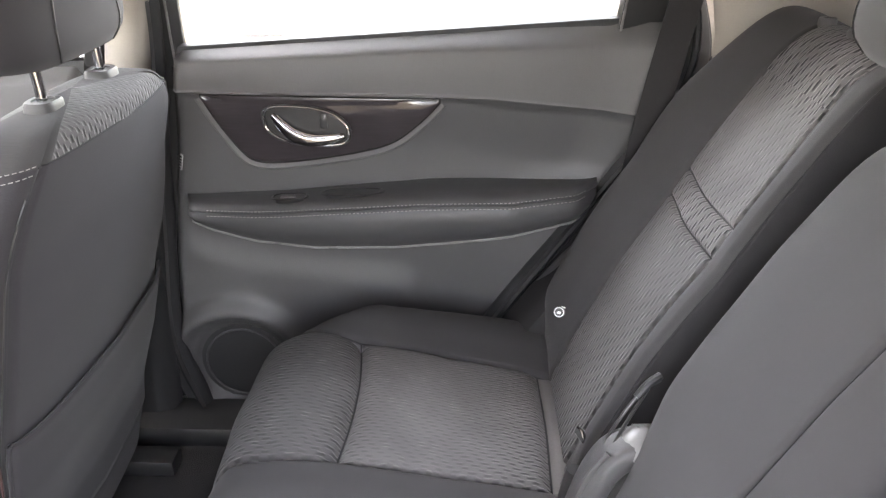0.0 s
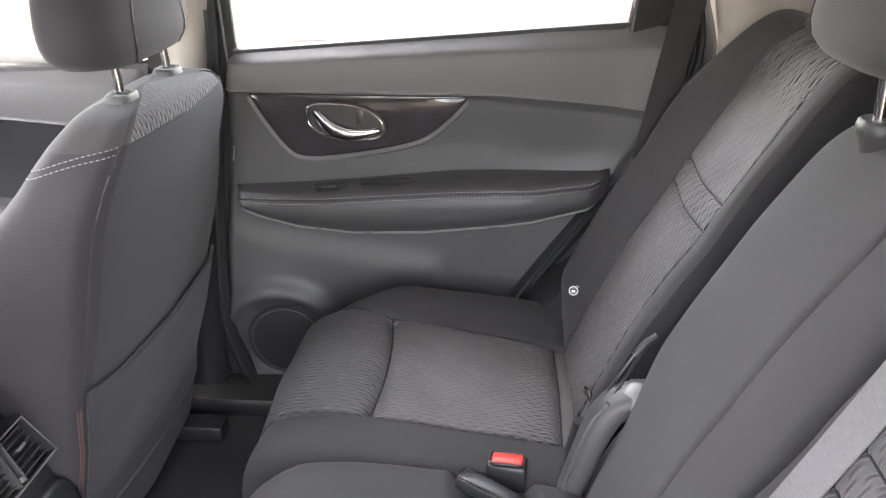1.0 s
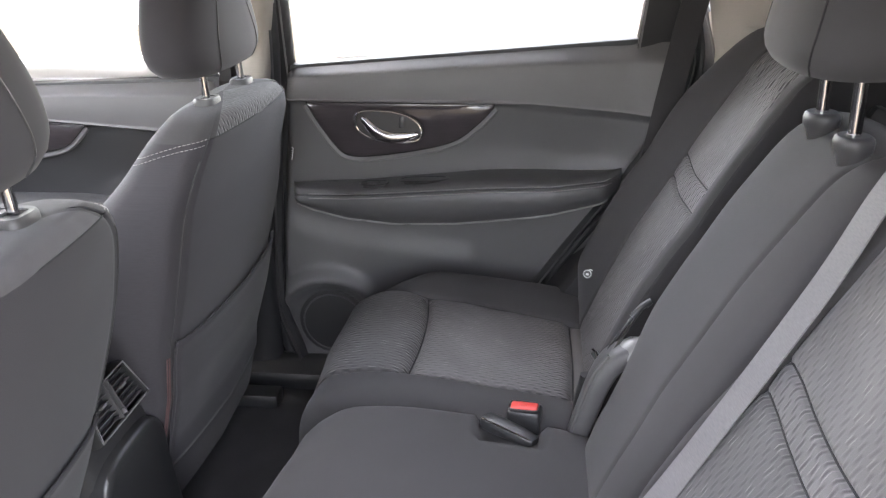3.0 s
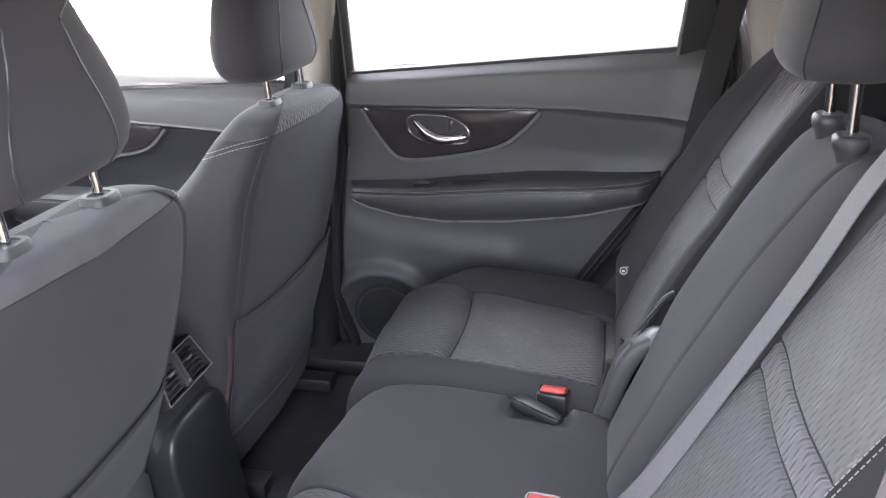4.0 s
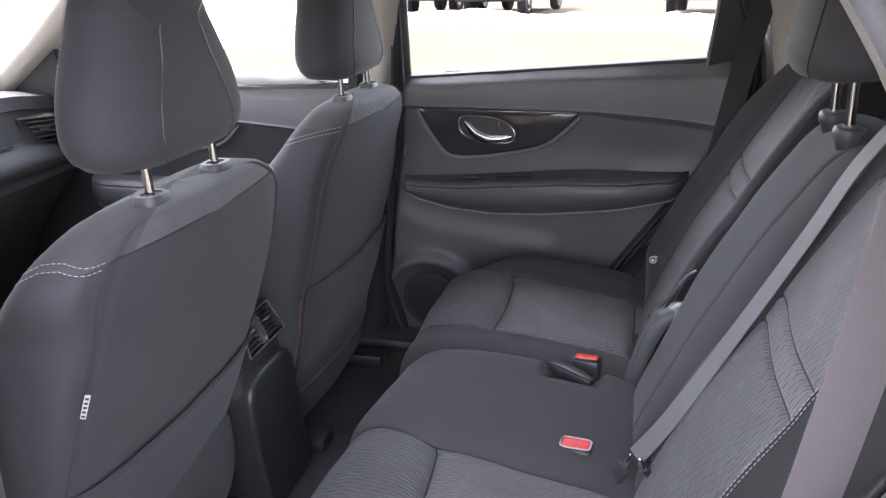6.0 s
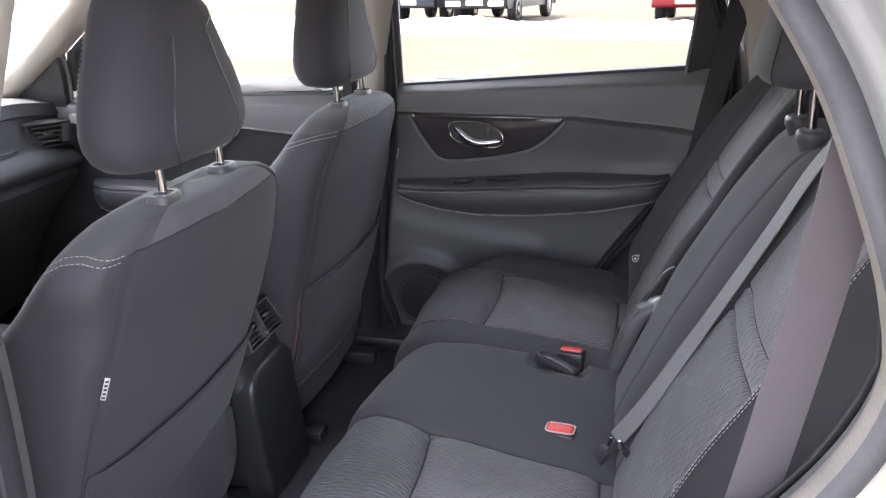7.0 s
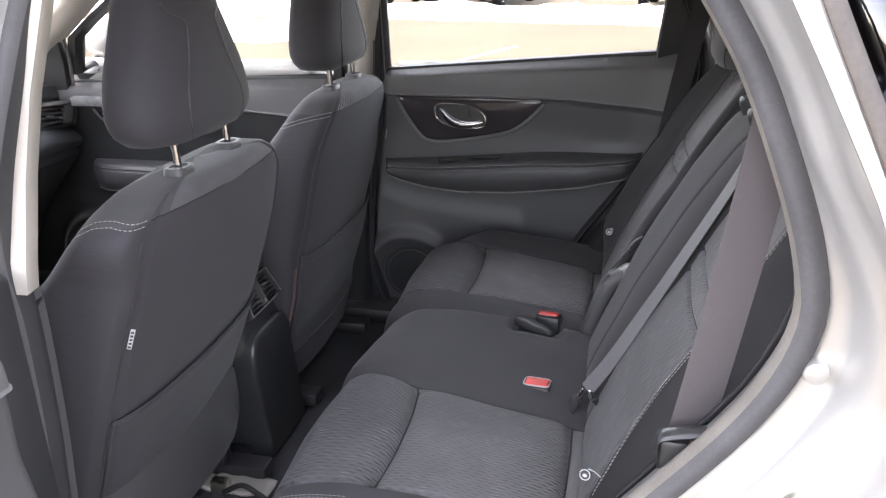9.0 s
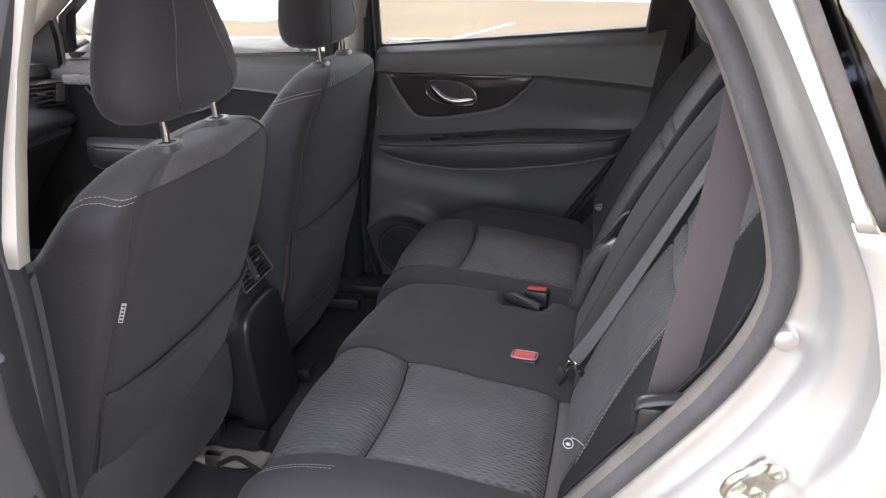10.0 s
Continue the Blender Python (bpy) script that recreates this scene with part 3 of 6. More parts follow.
def head_rings(width, depth, height, taper, levels=18, sides=36, lean=0.0, e=2.6):
    """Rings of a padded headrest from its underside up, about its own base."""
    rings = []
    for i in range(levels + 1):
        t = i / levels
        z = height * t
        end = min(1.0, math.sqrt(max(0.0, 1 - (2 * t - 1) ** 6)) + 0.02)
        w = width * (1 - taper * smooth(0.25, 1.0, t)) * (0.35 + 0.65 * end)
        d = depth * (0.25 + 0.75 * end) * (1 - 0.25 * t)
        ring = []
        for k in range(sides):
            a = 2 * math.pi * k / sides
            c, s = math.cos(a), math.sin(a)
            ring.append(Vector((d * math.copysign(abs(c) ** (2 / e), c) + lean * z, w * math.copysign(abs(s) ** (2 / e), s), z)))
        rings.append(ring)
    return rings


def rear_headrest():
    base = thing("rear_headrest", "charcoal cloth rear headrest raised on two chrome posts", "headrest", (0.876, 0.0, 1.17))
    rings = [[p + Vector((-0.020, 0, 0.066)) for p in r] for r in head_rings(0.135, 0.072, 0.20, 0.15, lean=0.10)]
    head = pad(base, "head_pad", rings, CLOTH, "plain charcoal cloth")
    for sd in (-1, 1):
        bm = bmesh.new()
        tube(bm, spline([tuple((r[14].x, sd * r[14].y * 1.004, r[14].z)) for r in rings[1:-1]], 40), 0.0013, 6)
        part("seam_cord", bm, INK, head, local=True)
    for y in (-0.057, 0.057):
        bm = bmesh.new()
        tube(bm, [(0, y, -0.02), (-0.002, y, 0.04), (-0.004, y, 0.11)], 0.0075, 16)
        part("post", bm, CHROME, base, "chrome post", local=True)
        bm = bmesh.new()
        loft(bm, [[Vector((r * math.cos(a) * 1.1, y + r * math.sin(a) * 1.25, z)) for a in np.linspace(0, 2 * math.pi, 20, endpoint=False)] for r, z in ((0.012, -0.030), (0.0165, -0.014), (0.0195, -0.008), (0.0200, 0.000), (0.0190, 0.005), (0.0165, 0.0075), (0.0105, 0.0075))])
        part("sleeve", bm, BLACK_PAD, base, "black plastic sleeve", local=True)


rear_headrest()


# ---- front seats ----
def front_seat(y0, label, near, back=0.0):
    base = thing("front_seat", label, "car seat", (-0.25, y0, 0.36), "front seats")
    # the passenger's backrest stands more upright
    UP = (0.020, 0.014, 0.0, 0.0, 0.0, 0.0, 0.0) if near else (0.085, 0.080, 0.065, 0.058, 0.040, 0.033, 0.015)
    # level, half width, rear face x, depth to the front
    prof = spline([(0.42, 0.246, -0.200, 0.10), (0.52, 0.250, -0.170, 0.11), (0.62, 0.255, -0.135, 0.13), (0.75, 0.268, -0.085, 0.15), (0.88, 0.272, -0.036, 0.16), (0.97, 0.266, -0.004, 0.155), (1.04, 0.252, 0.018, 0.145), (1.085, 0.228, 0.031, 0.13), (1.115, 0.192, 0.034, 0.11), (1.134, 0.14, 0.024, 0.080), (1.141, 0.0015, -0.02, 0.001)], 90)
    lev = np.linspace(0, 1, 90)
    angs = sorted(set(np.linspace(-math.pi, math.pi, 97).round(5)))
    A_BACK = 0.72

    def point(u, a):
        z, w, xr, d = [float(np.interp(u, lev, prof[:, q])) for q in range(4)]
        c, s = math.cos(a), math.sin(a)
        e = 0.66 if c < 0 else 0.36
        x = xr - d / 2 + d / 2 * math.copysign(abs(c) ** e, c)
        yy = w * math.copysign(abs(s) ** e, s)
        if yy * y0 < 0:
            yy *= 1.06
        elif near:
            # full outer shoulder of the driver's backrest
            yy *= 1 + 0.22 * smooth(1.01, 1.115, z) * (1 - smooth(1.125, 1.141, z)) * (1 - smooth(0.5, 0.95, c))
        # bolsters reach forward at the sides, the back bows out a little
        x -= 0.075 * smooth(0.5, 1.0, abs(yy) / w) * (1 - smooth(0.92, 1.10 if near else 1.07, z)) * (1 - smooth(-0.1, 0.4, c))
        x += float(np.interp(z, (0.42, 0.50, 0.57, 0.68, 0.79, 0.88, 1.0), UP))
        x += 0.012 * max(0, c) * (1 - abs(yy) / w)
        x -= 0.004 * crease((abs(a) - A_BACK) * 0.2, 0.006) * smooth(0.1, 0.2, u)
        x += 0.003 * noise.noise(Vector((yy * 5, z * 5, y0))) + 0.001 * noise.noise(Vector((yy * 15, z * 15, y0)))
        return Vector((x + back, y0 + yy, z))

    U_TOP = round(float(np.interp(1.106, prof[:80, 0], lev[:80])), 5)
    us = sorted(set(np.linspace(0, 0.86, 44).round(5)) | set(np.linspace(0.86, 1, 22).round(5)) | {U_TOP})

    def panel(u, a):
        z = float(np.interp(u, lev, prof[:, 0]))
        if u > U_TOP and abs(a) < 0.62:
            return ("top_insert", VELVET if near else WAVE, "grey velvet cloth" if near else "gathered patterned cloth")
        if u > U_TOP and abs(a) < 2.2:
            return ("top_panel", CLOTH, "plain charcoal cloth")
        if abs(a) < A_BACK + 0.12:
            return ("back_panel", CLOTH_BACK, "smooth charcoal back cloth")
        if abs(a) < 2.2:
            return ("side_bolster" if a > 0 else "inner_bolster", CLOTH_BACK, "plain charcoal cloth")
        return ("front_panel", WAVE, "wave-patterned charcoal cloth")

    pull = lambda u, a: (0.45 if near else 1.1) * (u >= U_TOP) * (1 - smooth(U_TOP + 0.015, U_TOP + 0.06, u)) * smooth(0.72, 0.45, abs(a))
    upholster(base, point, us, angs, panel, span=(0.66, 0.22), pull=pull, flat=True)
    # map pocket over the lower back
    bm = bmesh.new()
    rows, uvs = [], []
    for i in range(26):
        t = i / 25
        row, uvr = [], []
        for j in range(41):
            a = -0.80 + 1.60 * j / 40
            z = 0.515 + t * (0.785 - 0.515) - 0.006 * math.cos(math.pi * (j / 40 - 0.5)) * t
            u = float(np.interp(z, prof[:60, 0], lev[:60]))
            p = point(u, a)
            off = 0.004 + 0.005 * t * math.cos(math.pi * (j / 40 - 0.5)) + 0.0015 * (t > 0.93)
            p.x += off + 0.003 * noise.noise(Vector((p.y * 7, z * 7, 2)))
            row.append(p)
            uvr.append((z, p.y))
        rows.append(row)
        uvs.append(uvr)
    grid(bm, rows, uvs)
    part("map_pocket", bm, CLOTH_BACK, base, "sagging charcoal cloth pocket", thick=0.004)
    bm = bmesh.new()
    tube(bm, [p + Vector((0.001, 0, 0)) for p in rows[-1]], 0.0018, 8)
    part("pocket_hem", bm, CLOTH_BACK, base, "rolled pocket edge")
    # shoulder stitching, over the driver's shoulder in an arch
    ARC = ((0.0, 0.02, 0.045, 0.07, 0.09, 0.10, 0.12), (0.0, 0.003, 0.006, 0.003, -0.009, -0.020, -0.045))
    for sd in (-1, 1):
        bm = bmesh.new()
        for dz in (0.0, 0.010):
            path, level = [], lambda z: float(np.interp(z, prof[:80, 0], lev[:80]))
            start = point(level(1.088 + dz), sd * 0.88).x
            for a in np.linspace(0.88, 2.3, 60):
                run = max(0.0, start - point(level(1.085 + dz), sd * a).x)
                z = 1.102 + 0.6 * dz + float(np.interp(run, ARC[0], ARC[1])) if near else 1.101 + 0.7 * dz - 0.05 * run - 2.2 * run * run
                p = point(level(z), sd * a)
                path.append(p + Vector((0.0006, sd * 0.001, 0.0006)))
            stitches(bm, path)
        part("stitching", bm, THREAD, base, "pale double row of thread")
    # seam cord down the outer edges of the back
    for sd in (-1, 1):
        bm = bmesh.new()
        tube(bm, [point(u, sd * (A_BACK + 0.12)) for u in np.linspace(0.05, float(np.interp(1.08, prof[:80, 0], lev[:80])), 50)], 0.0013, 6)
        part("seam_cord", bm, PLASTIC_DARK, base)
    bm = bmesh.new()
    tube(bm, [point(U_TOP, a) + Vector((0.0002, 0, 0.0002)) for a in np.linspace(-0.82, 0.82, 60)], 0.0011, 6)
    part("seam_cord", bm, INK, base)
    if not near:
        for d in (0.16, 0.22):
            bm = bmesh.new()
            tube(bm, [point(float(np.interp(z, prof[:60, 0], lev[:60])), -(A_BACK + d)) + Vector((0.001, -0.0005, 0)) for z in np.linspace(0.53, 0.76, 30)], 0.0014, 6)
            part("zip_piping", bm, PIPING, base, "brown-red zip piping")
    # seat cushion
    bm = bmesh.new()
    rings = []
    for x, zt, w in ((-0.12, 0.60, 0.20), (-0.13, 0.645, 0.235), (-0.20, 0.655, 0.25), (-0.40, 0.665, 0.255), (-0.58, 0.68, 0.25), (-0.64, 0.66, 0.24), (-0.66, 0.61, 0.22)):
        ring = []
        for q in range(28):
            a = 2 * math.pi * q / 28
            c, s = math.cos(a), math.sin(a)
            ring.append(Vector((x, y0 + w * math.copysign(abs(c) ** 0.6, c), (zt + 0.46) / 2 + (zt - 0.46) / 2 * math.copysign(abs(s) ** 0.6, s) + 0.02 * abs(c) ** 4 * (s > 0))))
        rings.append(ring)
    loft(bm, rings)
    part("seat_cushion", bm, CLOTH, base, "charcoal cloth cushion", sharp=70)
    for sd in (-1, 1):
        bm = bmesh.new()
        box(bm, (-0.62, y0 + sd * 0.2 - 0.025, 0.366), (-0.06, y0 + sd * 0.2 + 0.025, 0.40), 0.006)
        part("seat_rail", bm, PLASTIC_DARK, base, "black floor rail")
        bm = bmesh.new()
        box(bm, (-0.60, y0 + sd * 0.19 - 0.02, 0.39), (-0.15, y0 + sd * 0.19 + 0.02, 0.52), 0.01)
        part("rail_bracket", bm, PLASTIC_DARK, base, "black bracket")
    # headrest on two posts
    hr = head_rings(0.168, 0.068, 0.25, 0.45, lean=-0.05)
    HX, HZ = -0.022 + back, 1.174
    head = pad(base, "headrest", [[p + Vector((HX, y0, HZ)) for p in r] for r in hr], CLOTH_BACK, "rounded trapezoid cloth headrest", local=False)
    for yy in (-0.08, 0.08):
        bm = bmesh.new()
        tube(bm, [(back, y0 + yy, 1.105), (back - 0.001, y0 + yy, 1.16), (back - 0.004, y0 + yy, 1.215)], 0.0062, 14)
        part("post", bm, CHROME, head, "chrome post")
        bm = bmesh.new()
        loft(bm, [[Vector((back + 0.95 * r * math.copysign(abs(math.cos(a)) ** 0.65, math.cos(a)), y0 + yy + 1.3 * r * math.copysign(abs(math.sin(a)) ** 0.65, math.sin(a)), z)) for a in np.linspace(0, 2 * math.pi, 24, endpoint=False)] for r, z in ((0.019, 1.122), (0.0195, 1.136), (0.0190, 1.1445), (0.0170, 1.148), (0.0115, 1.148), (0.011, 1.146))])
        part("sleeve", bm, BLACK_PAD, head, "black plastic sleeve")
    # a seam down each side of the headrest's back, turning outwards near the top
    for sd in (-1, 1):
        pts = []
        for i, r in enumerate(hr):
            t = i / (len(hr) - 1)
            f = 2.6 - 0.9 * smooth(0.1, 0.6, t) if t < 0.72 else 1.7 + 3.0 * smooth(0.72, 0.82, t)
            k0 = int(f)
            q = r[k0].lerp(r[k0 + 1], f - k0)
            if t <= 0.86:
                pts.append(Vector((q.x + HX + 0.0004, y0 + sd * q.y, q.z + HZ)))
        bm = bmesh.new()
        tube(bm, spline([tuple(q) for q in pts[1:]], 40), 0.0012, 6)
        part("seam_cord", bm, PLASTIC_DARK, head)
    for sd in (-1, 1):
        bm = bmesh.new()
        idx = 13 if sd > 0 else 36 - 13
        stitches(bm, spline([tuple(r[idx] + Vector((HX - 0.001, y0 + sd * 0.0012, HZ))) for r in hr[2:-2]], 60))
        part("stitching", bm, THREAD, head, "pale thread")
    # airbag tag on the outer side
    sd = 1 if y0 > 0 else -1
    m = Matrix.Translation((0.004, y0 + sd * 0.268, 0.951)) @ Euler((0, radians(20), radians(sd * -40))).to_matrix().to_4x4()
    bm = bmesh.new()
    box(bm, (-0.0032, -0.001, -0.015), (0.0032, 0.001, 0.015), 0.0004, m)
    tag = part("airbag_tag", bm, TAG_CLOTH, base, "small pale woven tag")
    bm = bmesh.new()
    for q in range(5):
        zc = -0.013 + 0.0055 * q
        for o in (-1, 1):
            box(bm, (-0.0022, o * 0.0013 - 0.0003, zc), (0.0018, o * 0.0013 + 0.0003, zc + 0.0028), 0, m)
    part("printed_bar", bm, INK, tag)
    return base


front_seat(0.351, "charcoal cloth front passenger seat with sagging map pocket", False, -0.015)
front_seat(-0.351, "charcoal cloth driver seat with map pocket and white side tag", True)


# ---- cabin shell ----
def slab(name, label, lo, hi, mat, bevel=0.01, category="wall"):
    bm = bmesh.new()
    box(bm, lo, hi, bevel)
    ob = part(name, bm, mat)
    return tagged(ob, label, category, kind="structure")


slab("floor", "black carpeted car floor", (-1.55, -0.74, 0.30), (1.75, 0.74, 0.36), CARPET, 0.01, "floor")
bm = bmesh.new()
rows = []
for x in np.linspace(-0.62, 1.72, 30):
    rows.append([Vector((x, y, 1.60 - 0.09 * (abs(y) / 0.6) ** 3 - 0.05 * ((x - 0.4) / 1.2) ** 2)) for y in np.linspace(-0.60, 0.60, 25)])
grid(bm, rows)
tagged(part("ceiling", bm, HEADLINER, thick=0.03), "light cloth headliner of the car roof", "ceiling", kind="structure")
bm = bmesh.new()
rows = []
for x in np.linspace(-0.64, 1.76, 30):
    rows.append([Vector((x, y, 1.69 - 0.11 * (abs(y) / 0.66) ** 3 - 0.05 * ((x - 0.4) / 1.2) ** 2)) for y in np.linspace(-0.66, 0.66, 25)])
grid(bm, rows)
tagged(part("roof", bm, SILVER, thick=0.012), "silver painted car roof panel", "roof", kind="structure")


def front_x(z):
    return float(np.interp(z, [0.36, 0.45, 0.56, 0.80, 1.10, 1.30, 1.52], [-0.045, -0.075, -0.085, -0.065, -0.022, -0.012, 0.0]))


def rear_x(z):
    return float(np.interp(z, [0.36, 0.50, 0.621, 0.776, 0.953, 1.05, 1.15, 1.25, 1.38, 1.52], [0.40, 0.47, 0.54, 0.653, 0.757, 0.795, 0.80, 0.79, 0.745, 0.66]))


# the outline of a rear door opening, from the sill's front corner round by the roof
def opening(n=160, near=False):
    pts = [(-0.04, 0.40), (-0.08, 0.56), (-0.064, 0.80), (-0.040, 1.08), (-0.024, 1.30), (0.004, 1.46), (0.09, 1.515), (0.35, 1.52), (0.58, 1.50), (0.68, 1.45), (0.745, 1.36), (0.785, 1.27), (0.818, 1.17), (0.818, 1.09), (0.775, 0.99), (0.655, 0.82), (0.54, 0.655), (0.44, 0.50), (0.36, 0.415), (0.22, 0.385), (0.05, 0.385), (-0.04, 0.40)]
    if near:
        pts = [(-0.04, 0.40), (-0.085, 0.58), (-0.068, 0.85), (-0.062, 1.02), (-0.069, 1.10), (-0.057, 1.20), (-0.036, 1.30), (-0.012, 1.41), (0.022, 1.475), (0.10, 1.515), (0.35, 1.52), (0.58, 1.50), (0.68, 1.45), (0.747, 1.36), (0.788, 1.27), (0.822, 1.17), (0.829, 1.09), (0.783, 0.985), (0.658, 0.82), (0.54, 0.655), (0.44, 0.50), (0.36, 0.415), (0.22, 0.385), (0.05, 0.385), (-0.04, 0.40)]
    return spline(pts, n)[:-1]


def tumble(z):
    """How far the body's side leans in towards the roof."""
    return 0.11 * smooth(1.14, 1.62, z)


def ring_offset(out, d, y):
    """The opening's outline moved outwards by d, at depth y."""
    p = out
    t = np.roll(p, -1, 0) - np.roll(p, 1, 0)
    t /= np.linalg.norm(t, axis=1)[:, None]
    nrm = np.stack([-t[:, 1], t[:, 0]], 1)
    return [Vector((q[0] + nn[0] * d, y - math.copysign(tumble(q[1] + nn[1] * d), y), q[1] + nn[1] * d)) for q, nn in zip(p, nrm)]


def flange(z):
    """Width of the painted flange beside the seal, broader low down by the latch."""
    return float(np.interp(z, [0.36, 0.5, 0.80, 0.95, 1.06, 1.16, 1.25, 1.5], [0.05, 0.055, 0.058, 0.060, 0.056, 0.040, 0.029, 0.028]))


def surround(out, d, y):
    f = np.array([[flange(z)] for _, z in out])
    t = np.roll(out, -1, 0) - np.roll(out, 1, 0)
    t /= np.linalg.norm(t, axis=1)[:, None]
    nrm = np.stack([-t[:, 1], t[:, 0]], 1)
    squeeze = np.array([[1.0 if x < 0.4 else 0.36 + 0.64 * smooth(1.24, 1.04, z)] for x, z in out])
    dist = f + d * squeeze if d >= 0 else 0.020 + (f - 0.020) * (1 + d)
    p = out + nrm * dist
    return [Vector((q[0], y - math.copysign(tumble(q[1]), y), q[1])) for q in p]


def body_side(side):
    """Painted door surround with its rubber seal, on one side of the car."""
    base = thing("body_side", "silver car body side round the rear door opening", "car body", (0.3, side * 0.80, 0.30), "body sides", "structure")
    out = opening(near=side < 0)
    # inner trim lip, seal, painted flange, step and outer skin
    sets = [("inner_lip", PLASTIC, [(0.006, 0.680), (0.005, 0.69), (0.005, 0.70)], "black inner trim lip"),
            ("seal_lip", SEAL_TAN if side < 0 else RUBBER, [(0.005, 0.694), (-0.002, 0.704), (-0.003, 0.714), (0.0, 0.728)], "rubber seal lip"),
            ("door_seal", SEAL_GREY if side < 0 else RUBBER, [(0.0, 0.728), (0.004, 0.735), (0.011, 0.738), (0.021, 0.734), (0.027, 0.722), (0.027, 0.708)], "hollow rubber door seal"),
            # the far surround's black stands in for shade on its silver paint
            ("door_surround", SILVER if side < 0 else RUBBER, [(-1.0, 0.718), (-0.5, 0.722), (0.0, 0.726), (0.004, 0.732), (0.008, 0.752), (0.022, 0.764), (0.042, 0.770), (0.050, 0.778), (0.054, 0.800), (0.060, 0.818), (0.074, 0.828), (0.080, 0.838), (0.083, 0.850), (0.090, 0.858)], "silver painted door surround" if side < 0 else "far door surround with shade in its black colour")]
    for name, mat, prof, label in sets:
        bm = bmesh.new()
        rings = [ring_offset(out, d, side * y) if name != "door_surround" else surround(out, d, side * y) for d, y in prof]
        # the near lip is tan along the rear, black along the front
        if name == "seal_lip" and side < 0:
            rear = [k for k in range(len(out)) if out[k][0] > 0.30]
            front = [k for k in range(rear[-1], rear[-1] + len(out) - len(rear) + 2)]
            grid(bm, [[r[k] for k in rear] for r in rings])
            part(name, bm, mat, base, label, sharp=50)
            bm, mat, label = bmesh.new(), RUBBER, "black seal lip"
            grid(bm, [[r[k % len(out)] for k in front] for r in rings])
        else:
            grid(bm, rings, wrap=True)
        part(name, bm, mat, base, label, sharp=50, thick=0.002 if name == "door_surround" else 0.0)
    return base


body_side(-1)
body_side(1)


def outer_quarter():
    """The silver flank behind the near door, with a dark quarter window."""
    base = thing("rear_quarter", "silver rear quarter panel with dark quarter window", "car body", (1.1, -0.88, 0.35), kind="structure")
    def edge(z):
        return float(np.interp(z, [0.40, 0.55, 0.70, 0.85, 0.99, 1.09, 1.17, 1.27, 1.36, 1.45, 1.52], [0.47, 0.58, 0.70, 0.81, 0.885, 0.902, 0.884, 0.842, 0.798, 0.752, 0.71]))
    def flank(z):
        return float(np.interp(z, [0.35, 0.6, 0.8, 1.0, 1.12, 1.2, 1.3, 1.4, 1.52, 1.62], [0.86, 0.88, 0.89, 0.888, 0.88, 0.868, 0.85, 0.82, 0.775, 0.72]))
    def quad_rows(x0, x1, z0, z1, nx, nz, push=0.0, roll=0.012):
        rows = []
        for z in np.linspace(z0, z1, nz):
            a, b = x0(z), x1(z)
            rows.append([Vector((a + (b - a) * t, -(flank(z) - roll * (1 - smooth(0, 0.06, t * (b - a))) + push), z)) for t in np.linspace(0, 1, nx)])
        return rows
    bm = bmesh.new()
    grid(bm, quad_rows(edge, lambda z: 1.9, 0.36, 1.225, 40, 44))
    part("flank_panel", bm, SILVER, base, "silver painted flank", thick=0.004)
    win_f = lambda z: float(np.interp(z, [1.225, 1.25, 1.30, 1.40, 1.46, 1.52], [0.876, 0.862, 0.840, 0.795, 0.770, 0.735]))
    bm = bmesh.new()
    grid(bm, quad_rows(edge, lambda z: win_f(z) if win_f(z) > edge(z) + 0.01 else edge(z) + 0.015, 1.225, 1.55, 14, 30, 0.008, 0.0))
    part("pillar_panel", bm, SILVER, base, "silver painted pillar", thick=0.004)
    gx0 = lambda z: (win_f(z) if win_f(z) > edge(z) + 0.01 else edge(z) + 0.015)
    bm = bmesh.new()
    grid(bm, quad_rows(lambda z: gx0(z) + 0.002, lambda z: gx0(z) + 0.018, 1.228, 1.50, 4, 20, 0.011, 0.0))
    box(bm, (0.885, -0.895, 1.222), (1.45, -0.862, 1.238), 0.003)
    part("window_trim", bm, TRIM_BROWN, base, "dusty dark window trim", thick=0.004)
    bm = bmesh.new()
    grid(bm, quad_rows(lambda z: gx0(z) + 0.018, lambda z: 1.45 - 0.3 * smooth(1.3, 1.5, z), 1.235, 1.50, 12, 14, 0.002, 0.0))
    part("quarter_window", bm, PRIVACY, base, "dark privacy glass", thick=0.003)
    bm = bmesh.new()
    grid(bm, quad_rows(lambda z: 1.42 - 0.3 * smooth(1.3, 1.5, z), lambda z: 1.9, 1.225, 1.55, 6, 10))
    part("rear_pillar_panel", bm, SILVER, base, "silver painted pillar", thick=0.004)


outer_quarter()


